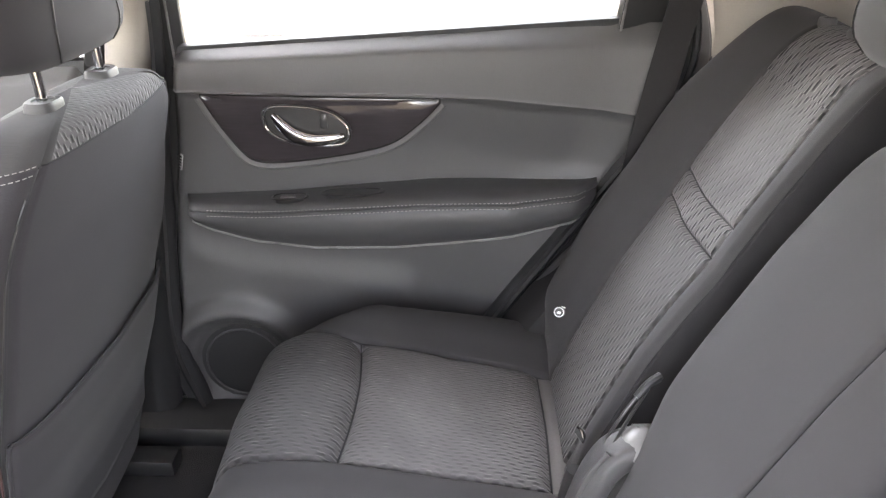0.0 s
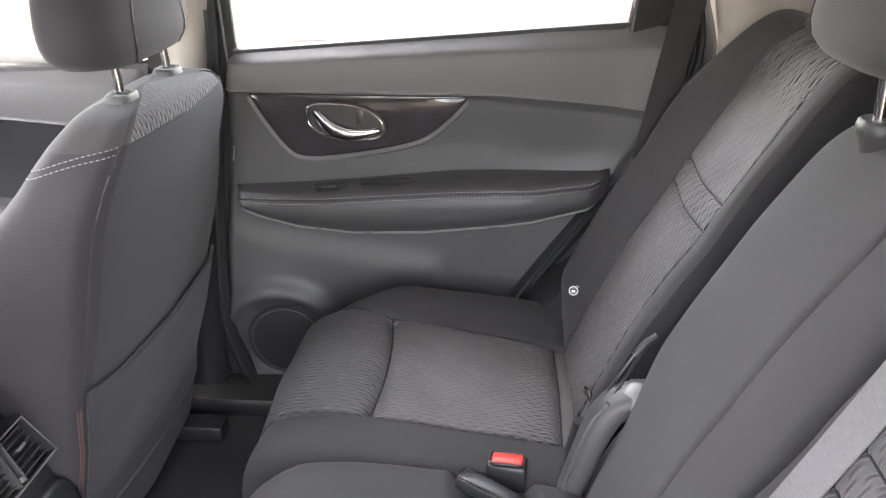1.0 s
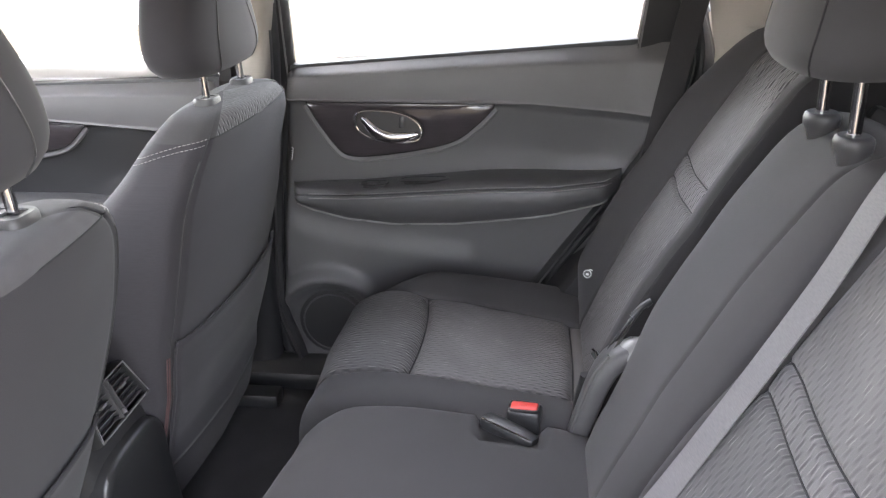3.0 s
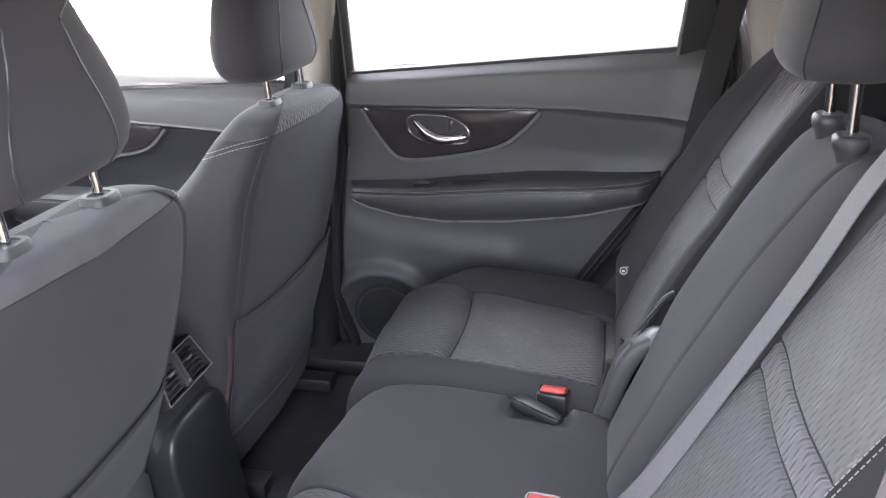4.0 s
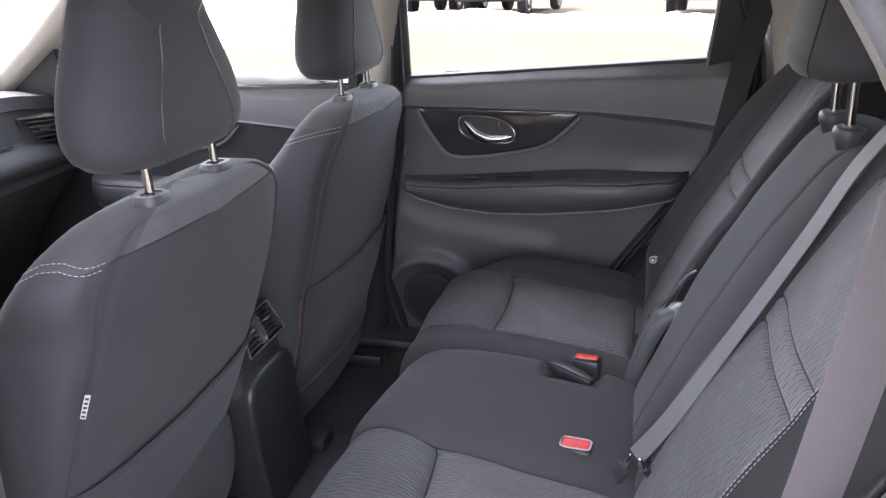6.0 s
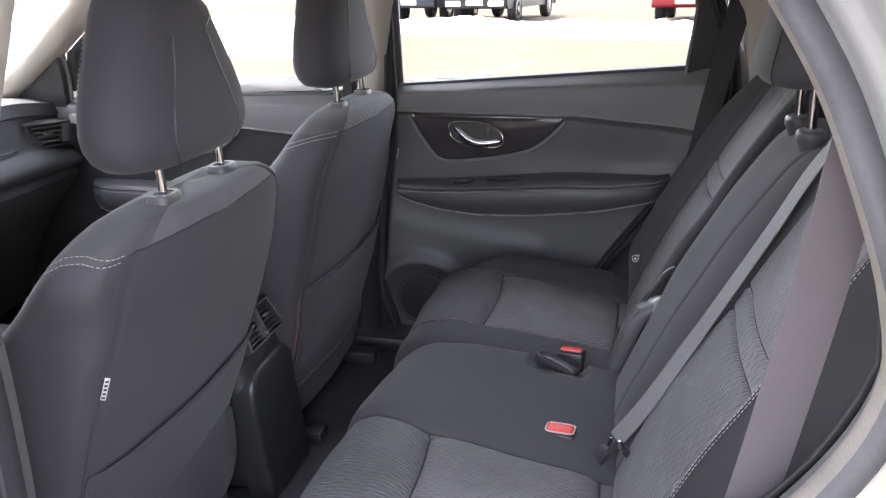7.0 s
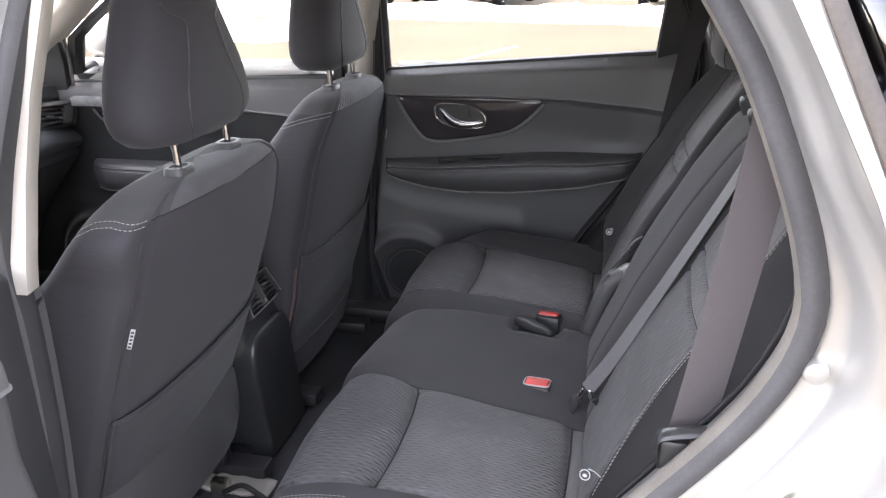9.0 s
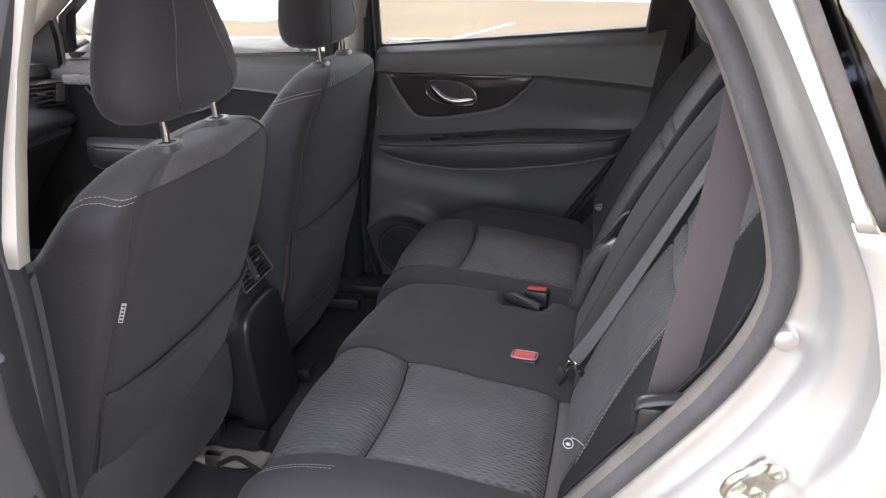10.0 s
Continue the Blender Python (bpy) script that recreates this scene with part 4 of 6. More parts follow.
def knob_and_striker():
    base = thing("rubber_bump_stop", "silver-painted round bump stop on the door surround", "bump stop", (0.853, -0.728, 1.053))
    bm = bmesh.new()
    loft(bm, [[Vector((0.853 + r * math.cos(a), -y, 1.053 + r * math.sin(a))) for a in np.linspace(0, 2 * math.pi, 24, endpoint=False)] for r, y in ((0.013, 0.722), (0.0128, 0.732), (0.0115, 0.737), (0.008, 0.739), (0.002, 0.7395))])
    part("stop_cap", bm, SILVER, base, "round painted cap")
    base = thing("door_striker", "zinc door latch striker bolted to the painted frame", "door striker", (0.836, -0.768, 0.912))
    m = Matrix.Translation((0.836, -0.772, 0.912)) @ Euler((0, radians(28), 0)).to_matrix().to_4x4()
    bm = bmesh.new()
    loft(bm, [[m @ Vector((0.004 + f * (0.017 + 0.003 * math.sin(2 * a)) * math.copysign(abs(math.cos(a)) ** 0.7, math.cos(a)), y, f * 0.026 * math.copysign(abs(math.sin(a)) ** 0.7, math.sin(a)))) for a in np.linspace(0, 2 * math.pi, 28, endpoint=False)] for f, y in ((1.0, 0.004), (1.0, -0.003), (0.92, -0.0055))])
    part("plate", bm, STEEL, base, "zinc plate")
    bm = bmesh.new()
    tube(bm, spline([tuple(m @ Vector(p)) for p in ((-0.004, 0, -0.017), (-0.016, -0.020, -0.017), (-0.030, -0.034, -0.016), (-0.035, -0.037, -0.006), (-0.034, -0.037, 0.006), (-0.028, -0.034, 0.015), (-0.014, -0.020, 0.016), (-0.002, 0, 0.016))], 30), 0.0052, 12)
    part("loop", bm, STEEL, base, "zinc wire loop")
    for zc in (-0.017, 0.017):
        bm = bmesh.new()
        loft(bm, [[m @ Vector((0.012 + r * math.cos(a), y, zc + r * math.sin(a))) for a in np.linspace(0, 2 * math.pi, 18, endpoint=False)] for r, y in ((0.0085, -0.004), (0.0085, -0.008), (0.0065, -0.0095), (0.0035, -0.0095), (0.003, -0.007))])
        part("bolt", bm, STEEL, base, "dusty bolt head")


knob_and_striker()


# ---- pillars ----
def pillar(name, label, path, wid, mat, y_in, y_out):
    """A trim pillar: path of (x, z), half widths along x, between two depths."""
    bm = bmesh.new()
    rings = []
    for (x, z, yi, yo), w in zip(path, wid):
        rings.append([Vector(p) for p in ((x - w, yo, z), (x - w * 0.9, yi + (yo - yi) * 0.25, z), (x - w * 0.5, yi, z), (x + w * 0.5, yi, z), (x + w * 0.9, yi + (yo - yi) * 0.25, z), (x + w, yo, z))])
    loft(bm, rings)
    return tagged(part(name, bm, mat, sharp=60), label, "pillar", kind="structure")


for sd in (-1, 1):
    if sd < 0:
        path = [(-0.094, 1.062, -0.690, -0.726), (-0.093, 1.10, -0.685, -0.722), (-0.085, 1.20, -0.665, -0.702), (-0.071, 1.30, -0.645, -0.682), (-0.042, 1.41, -0.622, -0.660), (0.0, 1.50, -0.59, -0.645), (0.02, 1.56, -0.56, -0.63)]
        wide = (0.044, 0.047, 0.047, 0.047, 0.044, 0.05, 0.06)
        low = [(-0.22, 0.36, -0.68, -0.715), (-0.20, 0.70, -0.675, -0.71), (-0.12, 1.04, -0.672, -0.712)]
        thin = (0.085, 0.080, 0.058)
    else:
        path = [(-0.098, 1.03, 0.66, 0.705), (-0.078, 1.15, 0.655, 0.70), (-0.05, 1.30, 0.64, 0.69), (-0.015, 1.46, 0.60, 0.67), (0.01, 1.56, 0.56, 0.64)]
        wide = (0.034, 0.033, 0.033, 0.04, 0.06)
        low = [(-0.185, 0.36, 0.67, 0.715), (-0.165, 0.70, 0.67, 0.705), (-0.118, 1.03, 0.662, 0.705)]
        thin = (0.085, 0.070, 0.052)
    pillar("pillar_b", "cream plastic centre pillar trim", path, wide, CREAM, 0, 0)
    pillar("pillar_b_base", "black plastic lower centre pillar trim", low, thin, PLASTIC_DARK, 0, 0)
    path = [(1.02, 0.95, sd * 0.65, sd * 0.695), (0.985, 1.15, sd * 0.645, sd * 0.69), (0.945, 1.30, sd * 0.62, sd * 0.67), (0.875, 1.46, sd * 0.58, sd * 0.64), (0.83, 1.56, sd * 0.55, sd * 0.62)]
    pillar("pillar_c", "cream plastic rear pillar trim", path, (0.15, 0.12, 0.115, 0.135, 0.16), CREAM, 0, 0)
    path = [(-1.30, 1.05, sd * 0.66, sd * 0.74), (-1.06, 1.22, sd * 0.66, sd * 0.72), (-0.82, 1.40, sd * 0.62, sd * 0.70), (-0.60, 1.53, sd * 0.56, sd * 0.66)]
    pillar("pillar_a", "cream plastic windscreen pillar trim", path, (0.07, 0.06, 0.055, 0.055), CREAM, 0, 0)
    # side rail over the doors
    path = [(-0.62, 1.53), (0.0, 1.555), (0.5, 1.55), (0.9, 1.53)]
    bm = bmesh.new()
    rings = [[Vector((x, sd * y, z + dz)) for y, dz in ((0.56, 0.03), (0.60, -0.02), (0.66, -0.03), (0.69, 0.0), (0.67, 0.06), (0.60, 0.07))] for x, z in path]
    loft(bm, rings)
    tagged(part("roof_rail", bm, HEADLINER, sharp=60), "light cloth covered roof rail", "roof rail", kind="structure")
    # wheel arch and side trim behind the rear doors
    bm = bmesh.new()
    rows = []
    for z in np.linspace(0.36, 1.02 if sd > 0 else 1.17, 24):
        if sd > 0:
            x0 = rear_x(z) + 0.004
            rows.append([Vector((x, 0.695 - 0.10 * smooth(0.0, 0.014, x - x0), z)) for x in x0 + (1.75 - x0) * np.linspace(0, 1, 60) ** 2])
        else:
            x0 = float(np.interp(z, [0.36, 0.45, 0.50, 0.655, 0.82, 0.985, 1.05, 1.10, 1.17], [0.36, 0.40, 0.44, 0.54, 0.658, 0.783, 0.815, 0.829, 0.822])) + 0.008
            rows.append([Vector((x, -0.668 + 0.09 * smooth(0.0, 0.06, x - x0), z)) for x in x0 + (1.75 - x0) * np.linspace(0, 1, 60) ** 2])
    grid(bm, rows)
    # the dark recess beside the backrest is put into the trim's colour
    tagged(part("side_trim", bm, CLOTH_SHADED, thick=0.006), "black wheel arch trim with recess shade in its colour", "side trim", kind="structure")
    # sill
    slab("sill", "dark plastic door sill trim", (-1.4, min(sd * 0.62, sd * 0.73), 0.355), (0.42, max(sd * 0.62, sd * 0.73), 0.405), PLASTIC_DARK, 0.015, "sill")
    bm = bmesh.new()
    box(bm, (-1.4, min(sd * 0.735, sd * 0.90), 0.24), (0.6, max(sd * 0.735, sd * 0.90), 0.375), 0.03)
    tagged(part("rocker_panel", bm, SILVER), "silver painted rocker panel", "car body", kind="structure")


# ---- side doors of the far side ----
def belt(x, x0, kind):
    return 1.113 + 0.052 * (x - x0) / 0.75 if kind == "rear" else 1.058 + 0.03 * (x - x0) / 0.9


def crease_z(x, x0, kind):
    t = x - x0
    return (1.045 - 0.005 * t / 0.4 if t < 0.45 else 1.0394 - 0.09 * (t - 0.45)) if kind == "rear" else 1.0 - 0.085 * max(0.0, t - 0.446)


def closed_door(side, kind, label):
    """A closed door seen from inside: padded panel, gloss trim with handle, armrest, pocket and loudspeaker."""
    x0 = 0.0 if kind == "rear" else -1.06
    shift = 0.0 if kind == "rear" else -0.055
    fx = front_x if kind == "rear" else (lambda z: -1.34)
    rx = rear_x if kind == "rear" else (lambda z: float(np.interp(z, [0.36, 0.8, 1.10, 1.3], [-0.26, -0.225, -0.185, -0.17])))
    base = thing("rear_door" if kind == "rear" else "front_door", label, "car door", ((fx(0.4) + rx(0.4)) / 2, side * 0.78, 0.38), "car doors")

    def inner(x, z):
        zb, zc = belt(x, x0, kind), crease_z(x, x0, kind)
        if z >= zc:
            t = (z - zc) / (zb - zc)
            y = 0.697 + 0.004 * smooth(0, 0.06, t) + 0.010 * t - 0.006 * math.sin(math.pi * min(t, 1)) + 0.036 * smooth(0.72, 1.05, t)
        else:
            d, px = zc - z, x - x0
            # a shallow hollow between the crease and the armrest
            y = 0.700 + 0.010 * smooth(0.0, 0.006, d) + 0.014 * smooth(0.0, 0.11, d)
            y -= 0.012 * smooth(0.93, 0.86, z - shift) * smooth(0.52, 0.62, px)
            # below the armrest the pocket swells out again and ends in a rounded step
            rim = float(np.interp(px, [-0.04, 0.0, 0.06, 0.21, 0.365], [0.775, 0.755, 0.738, 0.720, 0.704]))
            pocket = smooth(rim + 0.022, rim - 0.045, z - shift) * (1 - smooth(0.352, 0.392, px))
            y -= 0.009 * pocket * smooth(0.56, 0.66, z)
            r = math.hypot(px - 0.03, z - 0.485)
            y -= 0.030 * math.exp(-((r - 0.132) / 0.021) ** 2) * smooth(0.40, 0.0, px)
            y += 0.014 * (1 - smooth(0.085, 0.10, r))
        # the rear edge turns in towards the pillar
        y -= 0.02 * smooth(0.10, 0.0, rx(z) - x) * smooth(0.75, 0.95, z) * (kind == "rear")
        y += 0.02 * smooth(0.012, 0.0, x - fx(z)) + 0.02 * smooth(0.012, 0.0, rx(z) - x)
        return y + 0.0015 * noise.noise(Vector((x * 6, z * 6, 4)))

    zs_t = np.linspace(0, 1, 130)
    xs_t = np.linspace(0, 1, 110)
    made = {"door_panel": bmesh.new(), "belt_pad": bmesh.new()}
    seen = {"door_panel": {}, "belt_pad": {}}
    split = 86
    pts = []
    for i, t in enumerate(zs_t):
        row = []
        for s in xs_t:
            z = None
            xg = fx(0.7) + (rx(0.9) - fx(0.7)) * s
            zb, zc = belt(xg, x0, kind), crease_z(xg, x0, kind)
            z = 0.385 + (zc - 0.385) * (i / split) ** 0.93 if i <= split else zc + (zb - zc) * (i - split) / (len(zs_t) - 1 - split)
            x = fx(z) + (rx(z) - fx(z)) * s
            row.append(Vector((x, side * inner(x, z), z)))
        pts.append(row)
    for i in range(len(zs_t) - 1):
        key = "belt_pad" if i >= split else "door_panel"
        bm, vs = made[key], seen[key]
        for j in range(len(xs_t) - 1):
            q = []
            for a, b in ((i, j), (i + 1, j), (i + 1, j + 1), (i, j + 1)):
                if (a, b) not in vs:
                    vs[(a, b)] = bm.verts.new(pts[a][b])
                q.append(vs[(a, b)])
            bm.faces.new(q)
    # front panel: the footwell's shade is put in as darker plastic
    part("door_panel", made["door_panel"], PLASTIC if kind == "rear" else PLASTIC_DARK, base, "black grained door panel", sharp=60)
    part("belt_pad", made["belt_pad"], PLASTIC_SOFT, base, "soft padded window ledge", sharp=60)

    # rubber wiper between the ledge and the glass
    bm = bmesh.new()
    xs = np.linspace(fx(1.1), rx(1.1), 24)
    loft(bm, [[Vector((x, side * y, belt(x, x0, kind) + dz)) for y, dz in ((0.735, -0.012), (0.742, 0.002), (0.765, 0.004), (0.80, -0.004), (0.86, -0.02), (0.86, -0.05), (0.74, -0.05))] for x in xs])
    part("window_wiper", bm, RUBBER, base, "black window seal strip")
    # outer skin
    bm = bmesh.new()
    rows = [[Vector((fx(z) + (rx(z) - fx(z)) * s, side * float(np.interp(z, [0.36, 0.6, 0.9, 1.12], [0.86, 0.905, 0.90, 0.86])), z)) for s in np.linspace(0, 1, 12)] for z in np.linspace(0.38, 1.115, 16)]
    grid(bm, rows)
    part("outer_skin", bm, SILVER, base, "silver outer skin", thick=0.004)

    if kind == "rear":
        arm0, arm1 = -0.034, 0.700
        az = lambda x: float(np.interp(x, [-0.05, 0.15, 0.4, 0.72], [0.846, 0.858, 0.882, 0.900]))
        out = lambda x: float(np.interp(x, [-0.034, -0.018, 0.1, 0.3, 0.55, 0.66, 0.705], [0.725, 0.676, 0.655, 0.64, 0.622, 0.645, 0.70]))
        trim_pts = [(0.020, 1.037), (0.045, 0.985), (0.075, 0.938), (0.105, 0.917), (0.17, 0.918), (0.28, 0.935), (0.345, 0.955), (0.39, 0.99), (0.428, 1.030)]
    else:
        arm0, arm1 = -1.00, (-0.30 if side > 0 else -0.58)
        az = lambda x: 0.812 + 0.0 * x
        out = lambda x: float(np.interp(x, [-1.0, -0.95, -0.5, -0.36, -0.30], [0.69, 0.66, 0.635, 0.65, 0.69]))
        trim_pts = [(-0.97, 0.985), (-0.94, 0.945), (-0.88, 0.915), (-0.80, 0.905), (-0.68, 0.910), (-0.60, 0.922), (-0.555, 0.940), (-0.505, 0.985)]
    under = lambda x: float(np.interp(x, [-0.05, -0.02, 0.02, 0.10, 0.21, 0.35, 0.50, 0.655, 0.71], [0.832, 0.814, 0.800, 0.786, 0.778, 0.786, 0.806, 0.834, 0.850])) if kind == "rear" else az(x) - 0.085
    # armrest: a padded shelf with a stitched edge over a bulging front
    bm = bmesh.new()
    rings = []
    for x in spline([(arm0, 0), ((arm0 + arm1) / 2, 0), (arm1, 0)], 60)[:, 0]:
        z, o, zl = az(x), out(x), under(x)
        up = smooth(0.0, 0.30, arm1 - x)
        ring = [(0.742, z - 0.010 + 0.012 * up), (0.728, z - 0.006 + 0.011 * up), (o + 0.6 * (0.728 - o), z - 0.001 + 0.008 * up), (o + 0.3 * (0.728 - o), z + 0.003), (o + 0.010, z + 0.001), (o + 0.003, z - 0.006), (o + 0.0012, z - 0.0095), (o + 0.0042, z - 0.0125), (o + 0.0012, z - 0.0155)]
        for q in (0.25, 0.5, 0.75, 0.92):
            ring.append((o - 0.004 * math.sin(math.pi * q) + 0.012 * q ** 3, z - 0.016 + (zl + 0.004 - z + 0.016) * q))
        ring += [(o + 0.0135, zl + 0.002), (o + 0.016, zl), (o + 0.020, zl + 0.001), (o + 0.045, zl + 0.006), (0.740, zl + 0.010)]
        rings.append([Vector((x, side * y, zz)) for y, zz in ring])
    loft(bm, rings)
    arm = part("armrest", bm, BLACK_PAD, base, "soft padded armrest with stitched edge", sharp=50)
    bm = bmesh.new()
    for dz, dy in ((-0.0075, -0.0010), (-0.0175, -0.0022)):
        stitches(bm, [(x, side * (out(x) + 0.0022 + dy), az(x) + dz) for x in np.linspace(arm0 + 0.05, arm1 - 0.02, 80)], 0.004, 0.003, 0.0007)
    part("stitching", bm, THREAD, arm, "pale double row of thread")
    # satin edge along the bottom of the armrest's front, highlight in its lighter colour
    bm = bmesh.new()
    tube(bm, [(x, side * (out(x) + 0.0135), under(x) + 0.001) for x in np.linspace(arm0 + 0.006, arm1 - 0.03, 60)], 0.0023, 8)
    part("edge_highlight", bm, SATIN, arm, "satin edge line with highlight in its colour")
    # glossy trim panel
    tp = spline(trim_pts, 60)
    ztop = lambda x: crease_z(x, x0, kind) - 0.003
    def trim_rows(grow, lift):
        rows = []
        for t in np.linspace(0, 1, 14):
            row = []
            for i in range(len(tp)):
                x, zl = tp[i]
                zt = ztop(x)
                zl2 = zl - grow * (0.4 + 0.6 * math.sin(math.pi * i / (len(tp) - 1)))
                z = zl2 + (zt - zl2) * t
                row.append(Vector((x, side * (inner(x, z) - lift - 0.004 * math.sin(math.pi * t)), z)))
            rows.append(row)
        return rows
    bm = bmesh.new()
    rows = []
    for grow, lift in ((0.0125, -0.001), (0.0115, 0.004), (0.0095, 0.0065), (0.0075, 0.0065), (0.0, 0.001)):
        row = []
        for i in range(len(tp)):
            a, b = tp[max(i - 1, 0)], tp[min(i + 1, len(tp) - 1)]
            d = math.hypot(b[0] - a[0], b[1] - a[1])
            x, z = tp[i][0] + (b[1] - a[1]) / d * grow, tp[i][1] - (b[0] - a[0]) / d * grow
            z = min(z, ztop(x))
            row.append(Vector((x, side * (inner(x, z) - lift), z)))
        rows.append(row)
    grid(bm, rows)
    part("trim_border", bm, PLASTIC_SOFT, base, "chamfered border of the gloss trim", sharp=60)
    bm = bmesh.new()
    grid(bm, trim_rows(0.0, 0.004))
    part("trim_panel", bm, GLOSS, base, "glossy dark brown-black trim panel", thick=0.003)
    # handle cup, ring and chrome lever
    hx, hz = (0.200, 0.990) if kind == "rear" else (-0.80, 0.950)
    hy = inner(hx, hz + 0.03) - 0.011
    def oval(rx_, rz_, y, n=36):
        pts_ = []
        for a in np.linspace(0, 2 * math.pi, n, endpoint=False):
            c, s = math.cos(a), math.sin(a)
            pts_.append(Vector((hx + rx_ * math.copysign(abs(c) ** 0.75, c) - 0.012 * s * (1 if s > 0 else 0.4), side * y, hz + rz_ * math.copysign(abs(s) ** 0.8, s) - 0.10 * rx_ * c)))
        return pts_
    bm = bmesh.new()
    loft(bm, [oval(0.076, 0.036, hy - 0.0), oval(0.0765, 0.0365, hy - 0.003), oval(0.0748, 0.0352, hy - 0.0038), oval(0.0735, 0.0342, hy - 0.002)], caps=False)
    part("handle_ring", bm, PLASTIC_DARK, base, "black outer ring")
    bm = bmesh.new()
    tube(bm, [p + Vector((0, -side * 0.001, 0)) for p in oval(0.0715, 0.0330, hy - 0.004, 60)] + [oval(0.0715, 0.0330, hy - 0.005, 60)[0]], 0.0021, 8, caps=False)
    part("handle_bezel", bm, CHROME, base, "thin chrome bezel")
    bm = bmesh.new()
    loft(bm, [oval(0.0738, 0.0345, hy - 0.002), oval(0.068, 0.031, hy - 0.003), oval(0.062, 0.027, hy + 0.002), oval(0.056, 0.023, hy + 0.012), oval(0.02, 0.008, hy + 0.016)], caps=True)
    part("handle_cup", bm, PLASTIC_DARK, base, "black hollow handle cup")
    # the cup's lit upper part, put in as a lighter grey plate
    bm = bmesh.new()
    plate = [(-0.040, 0.020), (0.0, 0.024), (0.030, 0.019), (0.040, 0.004), (0.036, -0.010), (0.0, -0.012), (-0.024, 0.0)]
    loft(bm, [[Vector((hx + a, side * (hy + d), hz + b)) for a, b in plate] for d in (0.004, 0.001)])
    part("cup_lit_patch", bm, PLASTIC_SOFT, base, "lit part of the handle cup put in as grey")
    bm = bmesh.new()
    lev = spline([(hx - 0.058, hz + 0.020), (hx - 0.045, hz + 0.004), (hx - 0.025, hz - 0.014), (hx + 0.005, hz - 0.024), (hx + 0.04, hz - 0.022), (hx + 0.064, hz - 0.016)], 24)
    rings = []
    for i, (x, z) in enumerate(lev):
        w = 0.0045 + 0.0065 * math.sin(math.pi * (i / 23) ** 0.8)
        t = Vector((lev[min(i + 1, 23)][0] - lev[max(i - 1, 0)][0], 0, lev[min(i + 1, 23)][1] - lev[max(i - 1, 0)][1])).normalized()
        nrm = Vector((-t.z, 0, t.x))
        c = Vector((x, side * (hy - 0.004 - 0.006 * math.sin(math.pi * i / 23)), z))
        rings.append([c + nrm * (w * math.cos(a)) + Vector((0, side * 0.005 * math.sin(a), 0)) for a in np.linspace(0, 2 * math.pi, 12, endpoint=False)])
    loft(bm, rings)
    # dark reflection is put into the lever's colour, its glint into a brighter edge
    lever = part("handle_lever", bm, DARK_CHROME, base, "curved chrome lever with dark reflection in its colour")
    bm = bmesh.new()
    tube(bm, [rings[i][0] + Vector((0, -side * 0.002, 0)) for i in range(1, 23)], 0.0024, 8)
    part("lever_glint", bm, CHROME, lever, "glint along the upper edge as brighter chrome")
    bm = bmesh.new()
    box(bm, (hx + 0.022, min(side * (hy - 0.004), side * (hy + 0.012)), hz - 0.004), (hx + 0.036, max(side * (hy - 0.004), side * (hy + 0.012)), hz + 0.022), 0.003)
    part("lock_tab", bm, PLASTIC_DARK, base, "small black lock tab")
    if kind == "rear":
        # window switch and pull cup in the armrest's top
        for name, cx, w, mat, label in (("window_switch", 0.165, 0.030, PLASTIC_DARK, "black window switch"), ("pull_cup", 0.275, 0.052, PLASTIC_DARK, "black hollow pull cup")):
            bm = bmesh.new()
            z = az(cx) + 0.005
            yc = 0.678
            rings = []
            for f, dz in ((1.12, 0.0035), (1.0, 0.005), (0.9, 0.003), (0.85, -0.004)):
                rings.append([Vector((cx + w * f * math.copysign(abs(math.cos(a)) ** 0.7, math.cos(a)), side * (yc + 0.016 * f * math.copysign(abs(math.sin(a)) ** 0.7, math.sin(a))), z + dz + 0.05 * (w * math.cos(a)))) for a in np.linspace(0, 2 * math.pi, 24, endpoint=False)])
            loft(bm, rings)
            sw = part(name, bm, mat, base, label)
            if name == "window_switch":
                bm = bmesh.new()
                box(bm, (cx - 0.016, side * yc - 0.007, z - 0.002), (cx + 0.012, side * yc + 0.007, z + 0.007), 0.003)
                part("switch_key", bm, PLASTIC_SOFT, sw, "grey rocker key")
        # loudspeaker
        bm = bmesh.new()
        sy = inner(0.03, 0.485)
        rings = []
        for r, dy in ((0.098, 0.004), (0.095, -0.002), (0.088, -0.001), (0.060, -0.005), (0.02, -0.007)):
            rings.append([Vector((0.03 + r * math.cos(a), side * (sy + dy), 0.485 + r * math.sin(a))) for a in np.linspace(0, 2 * math.pi, 48, endpoint=False)])
        loft(bm, rings)
        part("speaker_grille", bm, PLASTIC_DARK, base, "round black loudspeaker grille")
        for r_, dy in ((0.099, -0.003), (0.076, -0.003)):
            bm = bmesh.new()
            tube(bm, [(0.03 + r_ * math.cos(a), side * (sy + dy), 0.485 + r_ * math.sin(a)) for a in np.linspace(0, 2 * math.pi, 61)], 0.0022, 8, caps=False)
            part("speaker_ring", bm, PLASTIC, base, "black grille rim")
    # window
    top = 1.50
    wr = (lambda z: float(np.interp(z, [1.1, 1.16, 1.32, 1.42, 1.52], [0.716, 0.72, 0.735, 0.70, 0.62]))) if kind == "rear" else (lambda z: rx(z) + 0.0)
    wf = (lambda z: float(np.interp(z, [1.1, 1.52], [-0.020, -0.006]))) if kind == "rear" else (lambda z: float(np.interp(z, [1.08, 1.20, 1.50], [-1.04, -1.00, -0.55])))
